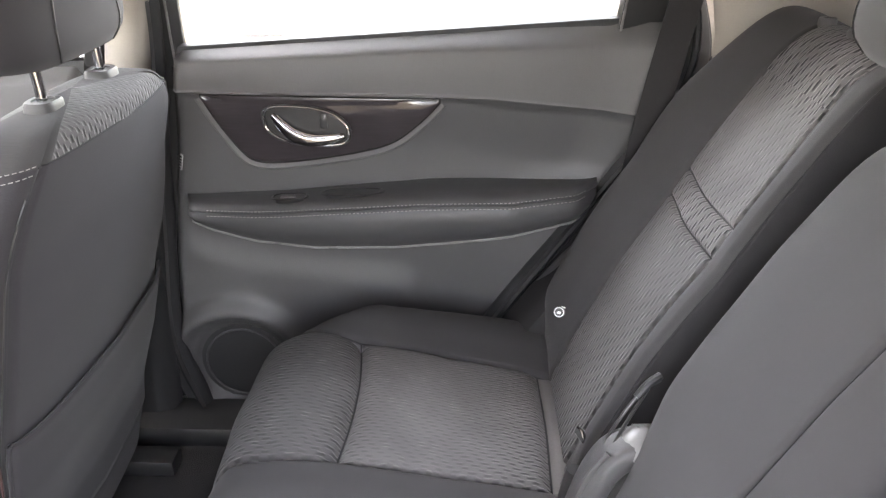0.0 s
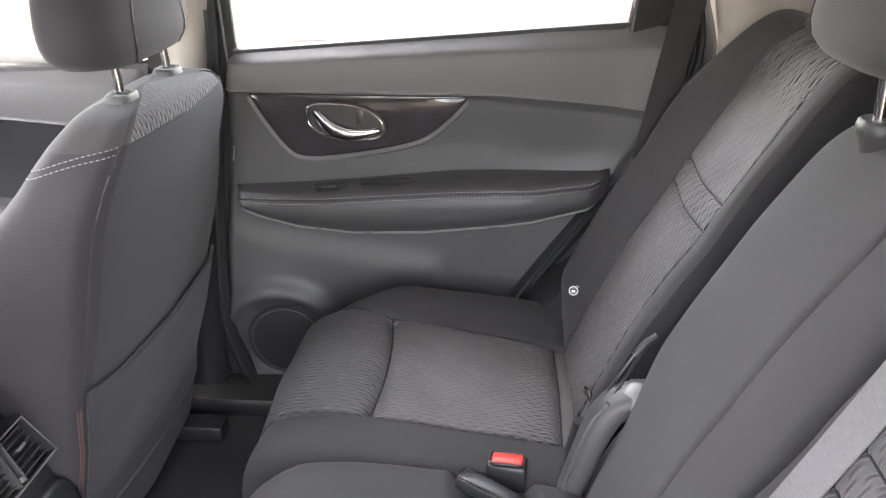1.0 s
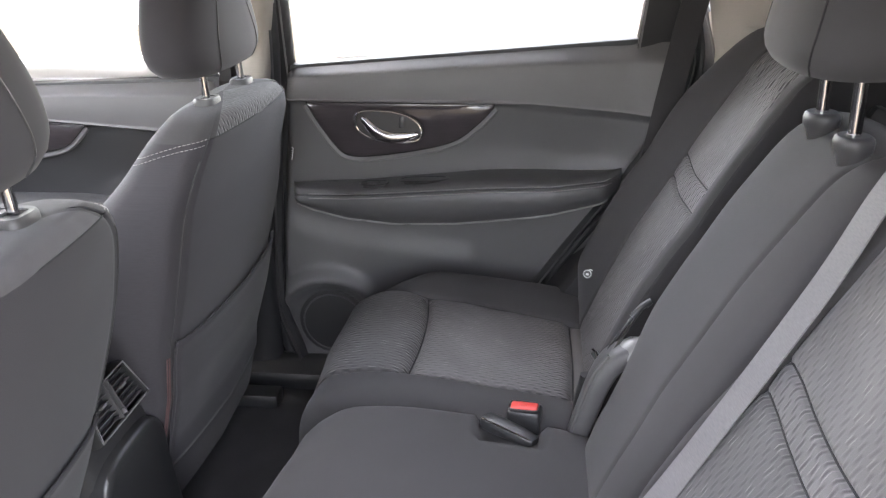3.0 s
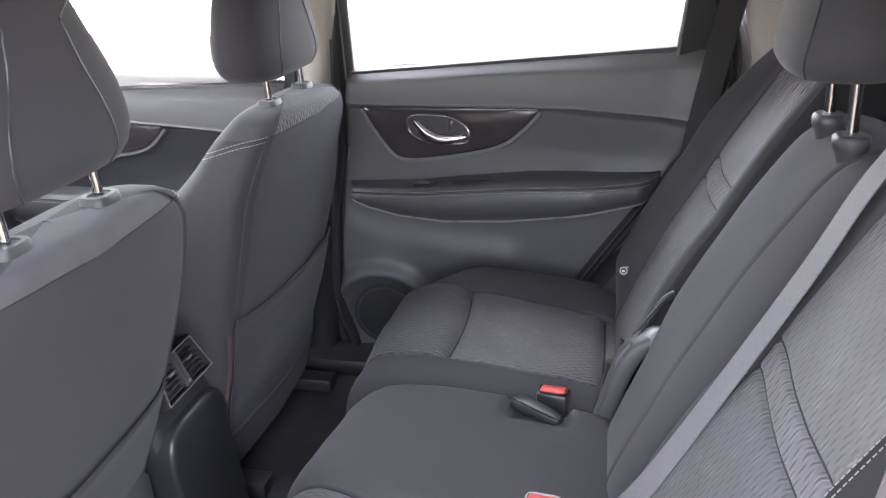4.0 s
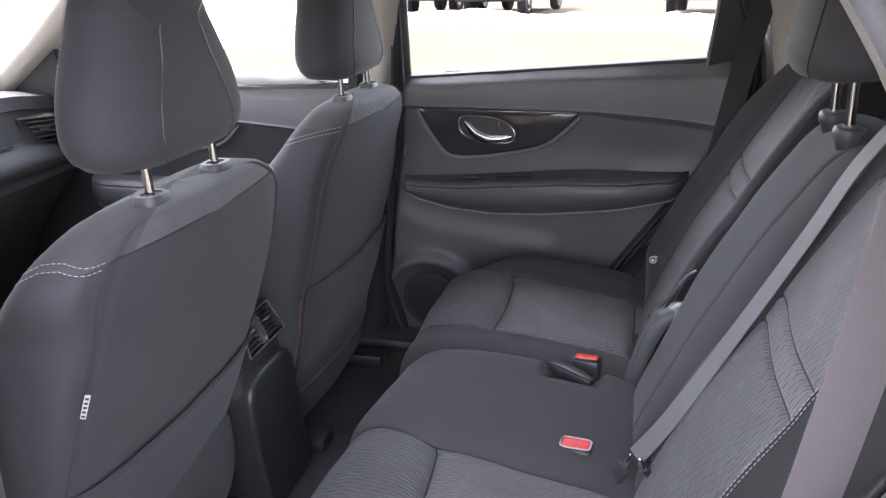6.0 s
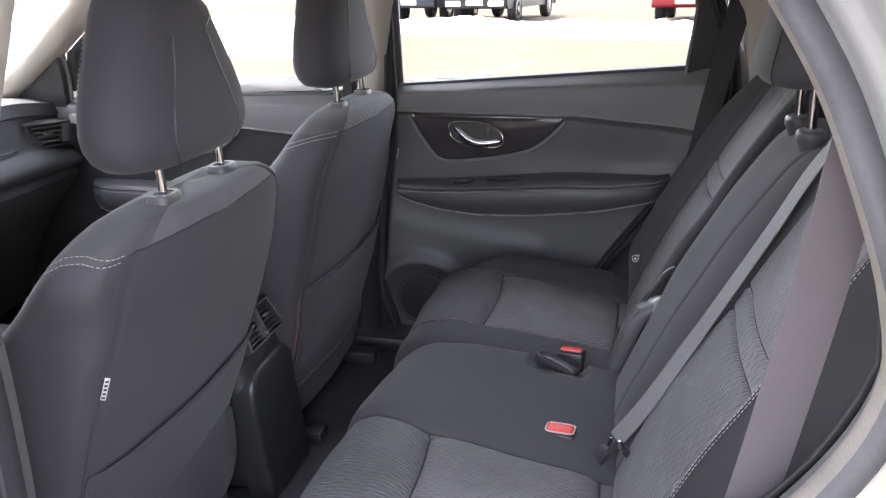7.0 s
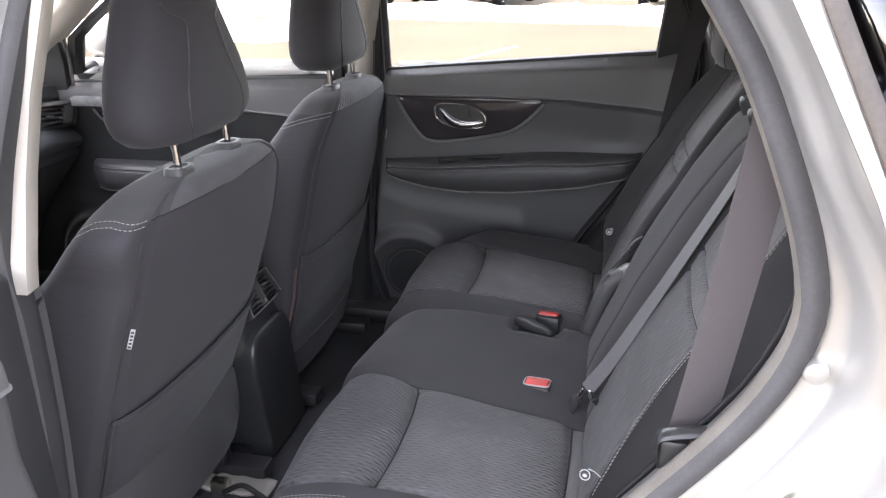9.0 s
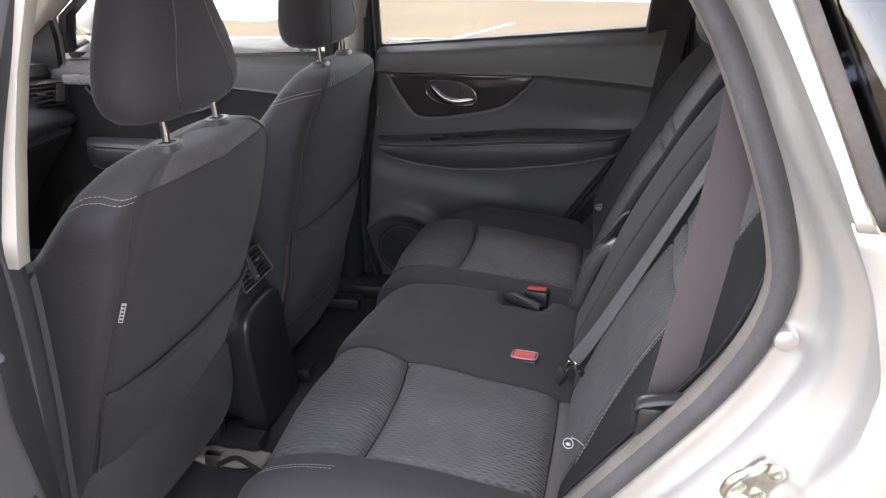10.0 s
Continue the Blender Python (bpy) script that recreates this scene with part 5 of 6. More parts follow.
    yw = lambda z: side * float(np.interp(z, [1.08, 1.52], [0.775, 0.70]))
    bm = bmesh.new()
    grid(bm, [[Vector((wf(z) + (wr(z) - wf(z)) * s, yw(z), z)) for s in np.linspace(0, 1, 4)] for z in np.linspace(1.08, top, 8)])
    part("window_pane", bm, GLASS, base, "clear window glass", thick=0.003)
    bm = bmesh.new()
    zs = np.linspace(1.08, 1.50, 12)
    def strip(path, w0, w1, mat_y=0.0):
        rings = []
        for (x, z) in path:
            y = abs(yw(z))
            rings.append([Vector((x + a, side * (y + b), z)) for a, b in ((w0, -0.035), (w1, -0.035), (w1 + 0.004, -0.02), (w1 + 0.004, 0.012), (w0, 0.012))])
        loft(bm, rings)
    strip([(wf(z), z) for z in zs], -0.018 if kind == "rear" else -0.028, -0.003)
    if kind == "rear":
        strip([(wr(z), z) for z in zs], 0.0, 0.070)
    else:
        strip([(wr(z), z) for z in zs], 0.004, 0.03)
    frame_part = part("window_frame", bm, PLASTIC_DARK, base, "black window frame")
    if kind == "rear":
        for edge in (wf, wr):
            bm = bmesh.new()
            off = -0.006 if edge is wf else 0.003
            tube(bm, [(edge(z) + off, yw(z) - side * 0.037, z) for z in zs], 0.0022, 8)
            part("frame_bead", bm, SATIN, frame_part, "satin bead along the glass")
    bm = bmesh.new()
    loft(bm, [[Vector((x, yw(1.50) - side * 0.03, 1.49)), Vector((x, yw(1.50) + side * 0.012, 1.49)), Vector((x, yw(1.50) + side * 0.012, 1.54)), Vector((x, yw(1.50) - side * 0.03, 1.54))] for x in np.linspace(wf(1.5) - 0.03, wr(1.5) + 0.06, 10)])
    part("window_header", bm, PLASTIC_DARK, base, "black window frame")
    return base


closed_door(1, "rear", "closed black car rear door with stitched armrest and chrome handle")
closed_door(1, "front", "closed black car front door with dark gloss trim")
hinge = Matrix.Translation((-0.075, -0.84, 0))
open_door = closed_door(-1, "rear", "open black car rear door swung out on its hinges")
open_door.matrix_world = hinge @ Matrix.Rotation(radians(-90), 4, "Z") @ hinge.inverted() @ open_door.matrix_world
closed_door(-1, "front", "closed black driver door seen behind the seat")


# ---- seat belts and buckles ----
def seat_belt(label, path, sides, group="seat belts", webbing=None):
    base = thing("seat_belt", label, "seat belt", tuple(path[-1]), group)
    n = 60
    p = spline([tuple(q) for q in path], n)
    s = spline([tuple(q) for q in sides], n) if len(sides) == len(path) else None
    bm = bmesh.new()
    ribbon(bm, p, s)
    part("webbing", bm, webbing or BELT, base, "woven grey webbing", sharp=60)
    return base


for sd, lab in ((1, "dark brown-black woven shoulder belt hanging by the far backrest"), (-1, "purple-grey woven shoulder belt hanging by the near backrest")):
    if sd > 0:
        way, half = [(0.832, 0.648, 1.345), (0.803, 0.655, 1.20), (0.778, 0.656, 1.06), (0.756, 0.650, 0.93), (0.74, 0.645, 0.83)], [(0.025, 0, -0.004)] * 5
    else:
        way, half = [(0.812, -0.642, 1.36), (0.788, -0.655, 1.18), (0.766, -0.658, 1.03), (0.753, -0.656, 0.945), (0.742, -0.650, 0.87)], [(0.0245, 0.007, -0.003)] * 5
    belt_thing = seat_belt(lab, way, half, webbing=BELT_DARK if sd > 0 else BELT)
    bm = bmesh.new()
    box(bm, (0.79, way[0][1] - 0.012, 1.35), (0.885, way[0][1] + 0.012, 1.385), 0.008)
    part("belt_guide", bm, PLASTIC_SOFT, belt_thing, "grey plastic belt guide")
M = BACK_AXES
mid = seat_belt("light grey woven middle belt lying along the backrest", [tuple(M @ Vector(p)) for p in ((0.615, -0.170, 0.004), (0.55, -0.198, 0.018), (0.45, -0.220, 0.021), (0.25, -0.228, 0.021), (0.12, -0.226, 0.021), (0.035, -0.208, 0.022))],
                [tuple(M.to_3x3() @ Vector(p)) for p in ((0, 0.0245, 0), (0, 0.0245, 0), (0, 0.0245, 0), (0, 0.0205, 0.002), (0, 0.016, 0.005), (0, 0.012, 0.010))], webbing=BELT_LIGHT)
at_end = M @ Matrix.Translation((0.005, -0.205, 0.026)) @ Euler((radians(35), 0, 0)).to_matrix().to_4x4()
bm = bmesh.new()
box(bm, (-0.010, -0.005, -0.0015), (0.026, 0.005, 0.0015), 0.0012, at_end)
part("belt_tongue", bm, CHROME, mid, "bright metal tongue")
bm = bmesh.new()
box(bm, (-0.028, -0.013, -0.005), (0.004, 0.013, 0.004), 0.004, at_end)
part("tongue_cover", bm, PLASTIC_DARK, mid, "black plastic cover")



def buckle(x, y, z, tilt, turn, label, flat):
    m = Matrix.Translation((x, y, z)) @ Euler((0, radians(tilt), radians(turn))).to_matrix().to_4x4()
    base = thing("belt_buckle", label, "belt buckle", group="belt buckles", m=m)
    bm = bmesh.new()
    box(bm, (-0.021, -0.027, -0.075), (0.021, 0.027, 0.0), 0.006)
    part("buckle_body", bm, PLASTIC_DARK, base, "black plastic housing", local=True)
    bm = bmesh.new()
    box(bm, (-0.014, -0.022, -0.01), (0.012, 0.022, 0.0035), 0.003)
    part("release_button", bm, RED, base, "bright red release button", local=True)
    bm = bmesh.new()
    rim = [(0.0155 * math.copysign(abs(math.cos(a)) ** 0.4, math.cos(a)) - 0.001, 0.0245 * math.copysign(abs(math.sin(a)) ** 0.4, math.sin(a)), 0.0014) for a in np.linspace(0, 2 * math.pi, 33)]
    tube(bm, rim, 0.0016, 6, caps=False)
    part("button_rim", bm, BUCKLE_RIM if flat else PLASTIC_DARK, base, "pale pink rim" if flat else "black rim", local=True)
    return base


buckle(0.512, 0.132, 0.672, 6, 84, "black seat belt buckle with red button standing in the seat gap", False)
buckle(0.520, -0.158, 0.669, 2, 84, "black seat belt buckle with red button sunk in the cushion", True)
m = Matrix.Translation((0.490, 0.066, 0.671)) @ Euler((radians(-8), radians(4), radians(-29))).to_matrix().to_4x4()
base = thing("belt_buckle", "black seat belt buckle lying flat on the cushion", "belt buckle", group="belt buckles", m=m)
bm = bmesh.new()
loft(bm, [[Vector((x, w * math.copysign(abs(math.cos(a)) ** 0.45, math.cos(a)), h * math.copysign(abs(math.sin(a)) ** 0.45, math.sin(a)))) for a in np.linspace(0, 2 * math.pi, 24, endpoint=False)] for x, w, h in ((-0.046, 0.013, 0.008), (-0.044, 0.0148, 0.0102), (-0.02, 0.016, 0.0108), (0.022, 0.0145, 0.009), (0.042, 0.012, 0.007), (0.046, 0.009, 0.005))])
body = part("buckle_body", bm, PLASTIC_DARK, base, "black plastic housing", local=True, sharp=50)
bm = bmesh.new()
tube(bm, [(-0.043, -0.0135, 0.0092), (-0.02, -0.0147, 0.0098), (0.022, -0.0132, 0.0081), (0.041, -0.011, 0.0062)], 0.0011, 6)
part("edge_line", bm, DARK_CHROME, body, "thin bright edge line", local=True)


# ---- centre console and dashboard ----
def console():
    base = thing("centre_console", "black plastic centre console with rear air vents", "console", (-0.4, 0, 0.36))
    bm = bmesh.new()
    rings = []
    for x, zt, w in ((-1.0, 0.64, 0.13), (-0.75, 0.63, 0.13), (-0.50, 0.62, 0.115), (-0.42, 0.66, 0.110), (-0.36, 0.785, 0.108), (-0.19, 0.79, 0.104), (-0.155, 0.775, 0.10), (-0.118, 0.69, 0.095), (-0.10, 0.60, 0.09), (-0.095, 0.40, 0.085)):
        ring = []
        for k in range(28):
            a = 2 * math.pi * k / 28
            c, s = math.cos(a), math.sin(a)
            zb = 0.37
            ring.append(Vector((x, w * math.copysign(abs(c) ** 0.45, c), (zt + zb) / 2 + (zt - zb) / 2 * math.copysign(abs(s) ** 0.45, s))))
        rings.append(ring)
    loft(bm, rings)
    part("console_body", bm, PLASTIC_DARK, base, "black satin plastic", sharp=50)
    # unseen lid, added to keep the sun off the vent
    bm = bmesh.new()
    box(bm, (-0.37, -0.092, 0.796), (-0.155, 0.092, 0.832), 0.014, None, 3)
    part("vent_shade_lid", bm, BLACK_PAD, base, "unseen console lid added to shade the vent", sharp=50)
    # rounded rear cover below the vent
    bm = bmesh.new()
    outline = [(0.098 * sd * math.copysign(abs(math.cos(a)) ** 0.55, math.cos(a)), 0.58 + 0.088 * abs(math.sin(a)) ** 0.55) for sd, angles in ((1, np.linspace(0, math.pi / 2, 12)), (-1, np.linspace(math.pi / 2, 0, 12)[1:])) for a in angles]
    outline += [(-0.094, 0.37), (0.094, 0.37)]
    loft(bm, [[Vector((x + 0.10 * (0.58 - z) * (z < 0.58), y * f, 0.50 + (z - 0.50) * f)) for y, z in outline] for f, x in ((1.0, -0.150), (1.0, -0.104), (0.985, -0.098), (0.95, -0.0945), (0.90, -0.093))])
    part("rear_cover", bm, PLASTIC_DARK, base, "rounded black rear cover", sharp=50)
    m = Matrix.Translation((-0.113, 0, 0.740)) @ Euler((0, radians(-22), 0)).to_matrix().to_4x4()
    # vent narrower at the top, in two halves with level slats
    H = 0.032
    half = lambda z: 0.061 - 0.008 * z / H
    edge = [(-half(-H), -H), (half(-H), -H), (half(H), H), (-half(H), H)]
    bm = bmesh.new()
    loft(bm, [[m @ Vector((x, y * f, z * f)) for y, z in edge] for f, x in ((1.13, -0.034), (1.13, -0.001), (1.10, 0.003), (1.0, 0.002), (0.98, -0.014))], caps=False)
    vent = part("vent_frame", bm, PLASTIC_DARK, base, "black vent frame")
    bm = bmesh.new()
    tube(bm, [m @ Vector((0.0035, y * 1.06, z * 1.07)) for y, z in edge + edge[:1]], 0.0015, 6, caps=False)
    part("vent_rim", bm, SATIN, vent, "satin rim")
    bm = bmesh.new()
    loft(bm, [[m @ Vector((x, y, z)) for y, z in edge] for x in (-0.022, -0.016)])
    part("vent_backing", bm, INK, vent, "black hollow")
    for sd in (-1, 1):
        bm = bmesh.new()
        box(bm, (-0.014, sd * 0.006 - 0.0018, -H), (0.003, sd * 0.006 + 0.0018, H), 0.0012, m)
        part("vent_divider", bm, PLASTIC, vent, "grey divider")
        for k in range(6):
            z = -0.026 + 0.0104 * k
            bm = bmesh.new()
            box(bm, (-0.012, min(sd * 0.009, sd * (half(z) - 0.003)), z - 0.0009), (-0.001, max(sd * 0.009, sd * (half(z) - 0.003)), z + 0.0009), 0.0005, m)
            part("vent_slat", bm, PLASTIC, vent)
        bm = bmesh.new()
        box(bm, (-0.003, sd * 0.030 - 0.008, 0.003), (0.004, sd * 0.030 + 0.008, 0.008), 0.002, m)
        part("vent_tab", bm, SATIN, vent, "slim satin thumb tab")
    bm = bmesh.new()
    box(bm, (0.001, -0.0035, -0.028), (0.005, 0.0035, -0.020), 0.0015, m)
    part("vent_wheel", bm, SATIN, vent, "small satin thumb wheel")



console()


def dashboard():
    base = thing("dashboard", "black soft dashboard with side air vent", "dashboard", (-1.25, 0, 0.36))
    bm = bmesh.new()
    rings = []
    prof = spline([(-1.75, 0.40), (-1.75, 1.03), (-1.45, 1.085), (-1.20, 1.096), (-1.085, 1.090), (-1.050, 1.078), (-1.040, 1.062), (-1.050, 1.050)], 30).tolist()
    prof += spline([(-1.056, 1.046), (-1.048, 1.00), (-1.040, 0.958), (-1.018, 0.944), (-1.000, 0.925), (-0.995, 0.905), (-1.006, 0.884)], 24).tolist()
    prof += spline([(-1.020, 0.878), (-1.012, 0.862), (-1.035, 0.82), (-1.12, 0.72), (-1.22, 0.58), (-1.30, 0.40)], 20).tolist()
    for y in np.linspace(-0.70, 0.70, 41):
        end = smooth(0.46, 0.76, abs(y))
        rings.append([Vector((x - 0.035 * end, y, z - 0.035 * end * smooth(0.80, 0.95, z))) for x, z in prof])
    loft(bm, rings)
    part("dash_body", bm, DASH, base, "black grained soft plastic", sharp=35)
    bm = bmesh.new()
    box(bm, (-1.06, -0.30, 0.955), (-1.032, 0.46, 0.967), 0.004)
    part("dash_strip", bm, CHROME, base, "satin silver strip")
    for sd in (-1, 1):
        m = Matrix.Translation((-1.052, sd * 0.605, 0.980)) @ Euler((radians(sd * -6), radians(10), radians(sd * -7))).to_matrix().to_4x4()
        # flat bezel with a bevelled opening, five slats, a thumb tab and a smooth end plate
        bm = bmesh.new()
        shape = [(-0.098, 0.034), (0.092, 0.034), (0.096, 0.0), (0.090, -0.034), (-0.050, -0.036), (-0.086, -0.012)]
        loft(bm, [[m @ Vector((x, sd * y * f, z * f)) for y, z in shape] for f, x in ((1.06, -0.02), (1.06, 0.010), (1.02, 0.014), (0.90, 0.012), (0.88, -0.012))], caps=False)
        vent = part("dash_vent", bm, PLASTIC_DARK, base, "black air vent")
        bm = bmesh.new()
        loft(bm, [[m @ Vector((x, sd * y * 0.9, z * 0.9)) for y, z in shape] for x in (-0.018, -0.012)])
        part("vent_backing", bm, INK, vent, "black hollow")
        for k in range(4):
            bm = bmesh.new()
            z = -0.021 + 0.0145 * k
            ys = sorted((sd * (-0.050 - 0.9 * z), sd * 0.046))
            box(bm, (-0.012, ys[0], z - 0.0022), (0.009, ys[1], z + 0.0022), 0.001, m)
            part("vent_slat", bm, PLASTIC_SOFT, vent)
        bm = bmesh.new()
        ys = sorted((sd * 0.048, sd * 0.084))
        box(bm, (-0.006, ys[0], -0.029), (0.010, ys[1], 0.029), 0.003, m)
        part("end_plate", bm, PLASTIC_SOFT, vent, "smooth grey end plate")
        bm = bmesh.new()
        ys = sorted((sd * -0.030, sd * 0.004))
        box(bm, (0.006, ys[0], -0.004), (0.015, ys[1], 0.006), 0.002, m)
        part("vent_tab", bm, CHROME, vent, "silver thumb tab")


dashboard()
bm = bmesh.new()
c = Vector((-0.82, -0.351, 0.93))
tilt = Euler((0, radians(-65), 0)).to_matrix()
tube(bm, [c + tilt @ Vector((0.185 * math.cos(a), 0.185 * math.sin(a), 0)) for a in np.linspace(0, 2 * math.pi, 49)], 0.016, 10, caps=False)
wheel_base = thing("steering_wheel", "black leather steering wheel behind the driver seat", "steering wheel", tuple(c))
part("wheel_rim", bm, LEATHERETTE, wheel_base, "black leather rim")
bm = bmesh.new()
box(bm, (-0.07, -0.09, -0.03), (0.07, 0.09, 0.02), 0.02, Matrix.Translation(c) @ tilt.to_4x4())
box(bm, (-0.02, -0.18, -0.012), (0.02, 0.18, 0.012), 0.006, Matrix.Translation(c) @ tilt.to_4x4())
part("wheel_hub", bm, PLASTIC, wheel_base, "black hub and spokes")
bm = bmesh.new()
tube(bm, [c + tilt @ Vector((0, 0, -0.02)), c + Vector((-0.32, 0, -0.10))], 0.035, 12)
part("steering_column", bm, PLASTIC_DARK, wheel_base, "black column")

for sd in (-1, 1):
    ys = sorted((sd * 0.745, sd * 0.80))
    slab("body_pillar", "dark body behind the centre pillar", (-0.24, ys[0], 0.30), (0.06 if sd > 0 else -0.05, ys[1], 1.10 if sd < 0 else 1.06), PLASTIC_DARK, 0.008, "car body")
    slab("front_body", "dark body side ahead of the front door", (-1.80, ys[0], 0.30), (-1.33, ys[1], 1.08), PLASTIC_DARK, 0.008, "car body")
    slab("lower_body", "painted body side below the doors", (-1.4, ys[0], 0.28), (1.75, ys[1], 0.40), SILVER, 0.008, "car body")
    # black corner trim ahead of the front side window
    bm = bmesh.new()
    ring = lambda y: [Vector((x, y, z)) for x, z in ((-1.34, 1.04), (-1.050, 1.04), (-1.046, 1.12), (-1.052, 1.195), (-1.12, 1.150))]
    loft(bm, [ring(sd * 0.70), ring(sd * 0.73)])
    tagged(part("mirror_corner_trim", bm, PLASTIC_DARK), "black triangular mirror corner trim", "window trim", kind="structure")

# upright divider bar behind the mirror corner, satin strip on the far front door, and the outside mirror
bm = bmesh.new()
tube(bm, [(-1.042, 0.722, 1.045), (-1.038, 0.721, 1.13), (-1.042, 0.716, 1.205)], 0.0060, 8)
tagged(part("window_divider_bar", bm, PLASTIC_SOFT), "grey upright bar of the front side window", "window trim", kind="structure")
bm = bmesh.new()
box(bm, (-1.03, 0.676, 0.994), (-0.90, 0.700, 1.024), 0.006)
tagged(part("door_accent_strip", bm, SATIN), "satin silver accent strip on the front door", "door trim", kind="structure")
mirror = thing("side_mirror", "silver door mirror outside the front side window", "door mirror", (-1.03, 0.86, 1.08))
bm = bmesh.new()
loft(bm, [[Vector((x, 0.98 + w * math.copysign(abs(math.cos(a)) ** 0.7, math.cos(a)), 1.165 + h * math.copysign(abs(math.sin(a)) ** 0.7, math.sin(a)))) for a in np.linspace(0, 2 * math.pi, 28, endpoint=False)] for x, w, h in ((-1.13, 0.03, 0.02), (-1.115, 0.075, 0.05), (-1.07, 0.105, 0.075), (-1.01, 0.112, 0.082), (-1.0, 0.108, 0.079), (-1.004, 0.098, 0.070))])
part("mirror_housing", bm, SILVER, mirror, "silver painted housing", sharp=50)
bm = bmesh.new()
loft(bm, [[Vector((x, 0.98 + w * math.copysign(abs(math.cos(a)) ** 0.7, math.cos(a)), 1.165 + h * math.copysign(abs(math.sin(a)) ** 0.7, math.sin(a)))) for a in np.linspace(0, 2 * math.pi, 28, endpoint=False)] for x, w, h in ((-1.004, 0.096, 0.068), (-1.0015, 0.095, 0.067))])
part("mirror_glass", bm, CHROME, mirror, "mirror glass")
bm = bmesh.new()
tube(bm, [(-1.06, 0.80, 1.07), (-1.06, 0.87, 1.09), (-1.05, 0.92, 1.115)], 0.022, 12)
part("mirror_arm", bm, PLASTIC_DARK, mirror, "black arm")

slab("pillar_filler", "black seal behind the far centre pillar", (-0.075, 0.742, 1.04), (-0.034, 0.79, 1.20), RUBBER, 0.004, "car body")
slab("body_rear", "dark body side behind the far rear door", (0.25, 0.742, 0.36), (1.75, 0.79, 1.10), PLASTIC_DARK, 0.004, "car body")

# windscreen, bulkhead, tailgate close the cabin
bm = bmesh.new()
grid(bm, [[Vector((-1.72 + 1.08 * t, y * (0.72 - 0.14 * t), 1.03 + 0.54 * t)) for y in np.linspace(-1, 1, 8)] for t in np.linspace(0, 1, 8)])
tagged(part("windscreen", bm, GLASS, thick=0.004), "clear laminated windscreen", "windscreen", kind="structure")
slab("firewall", "dark front bulkhead", (-1.80, -0.74, 0.30), (-1.74, 0.74, 1.05), PLASTIC_DARK)
slab("tailgate", "dark plastic tailgate trim", (1.70, -0.74, 0.30), (1.76, 0.74, 1.08), PLASTIC_DARK)
bm = bmesh.new()
grid(bm, [[Vector((1.75 - 0.16 * t, y * (0.70 - 0.1 * t), 1.08 + 0.46 * t)) for y in np.linspace(-1, 1, 8)] for t in np.linspace(0, 1, 6)])
tagged(part("rear_window", bm, PRIVACY, thick=0.004), "dark rear window glass", "window", kind="structure")
slab("cargo_floor", "black carpeted cargo floor", (0.70, -0.70, 0.60), (1.72, 0.70, 0.66), CARPET, 0.01, "floor")
for sd in (-1, 1):
    skin = lambda x, z, d=0.0: Vector((x, sd * (0.765 + d - 0.09 * smooth(1.2, 1.5, z)), z))
    x0 = 0.80 if sd > 0 else 0.98
    word = "far" if sd > 0 else "near"
    for name, xa, xb, za, zb in (("wall_cargo_" + word, x0, 1.72, 0.36, 1.215), ("wall_cargo_post_" + word, 1.43, 1.72, 1.215, 1.54), ("wall_cargo_rail_" + word, 0.98, 1.43, 1.47, 1.54)):
        bm = bmesh.new()
        grid(bm, [[skin(x, z) for x in np.linspace(xa, xb, 6)] for z in np.linspace(za, zb, 8)])
        tagged(part(name, bm, CREAM, thick=0.01), "cream cargo side trim", "side trim", kind="structure")
    if sd > 0:
        bm = bmesh.new()
        grid(bm, [[skin(x, z, 0.03) for x in np.linspace(0.94, 1.45, 6)] for z in np.linspace(1.20, 1.50, 8)])
        tagged(part("window_quarter_far", bm, PRIVACY, thick=0.003), "dark privacy glass of the far quarter window", "window", kind="structure")


# ---- the car park outside, falling gently away from the car ----
FALL = Matrix.Rotation(-math.atan(0.028), 4, "X")
bm = bmesh.new()
grid(bm, [[Vector((x, y, 0)) for x in np.linspace(-900, 900, 13)] for y in np.linspace(-900, 900, 13)])
bm.transform(FALL)
tagged(part("ground", bm, ASPHALT), "dry tan-grey dusty asphalt of a car park", "ground", kind="structure")
LOT = Euler((0, 0, radians(-18))).to_matrix().to_4x4()


def stripe(a, b, w=0.10):
    a, b = Vector(a), Vector(b)
    s = (b - a).cross(Vector((0, 0, 1))).normalized() * w / 2
    bm = bmesh.new()
    grid(bm, [[a + (b - a) * t - s + Vector((0, 0, 0.006)), a + (b - a) * t + s + Vector((0, 0, 0.006))] for t in np.linspace(0, 1, 8)])
    bm.transform(FALL)
    tagged(part("parking_stripe", bm, PAINT_LINE), "worn white painted parking stripe", "road marking", group="parking stripes", kind="structure")


stripe((-2.4, 8.2, 0), (-1.28, 12.5, 0))
stripe((-5.6, 7.7, 0), (-4.2, 10.6, 0))


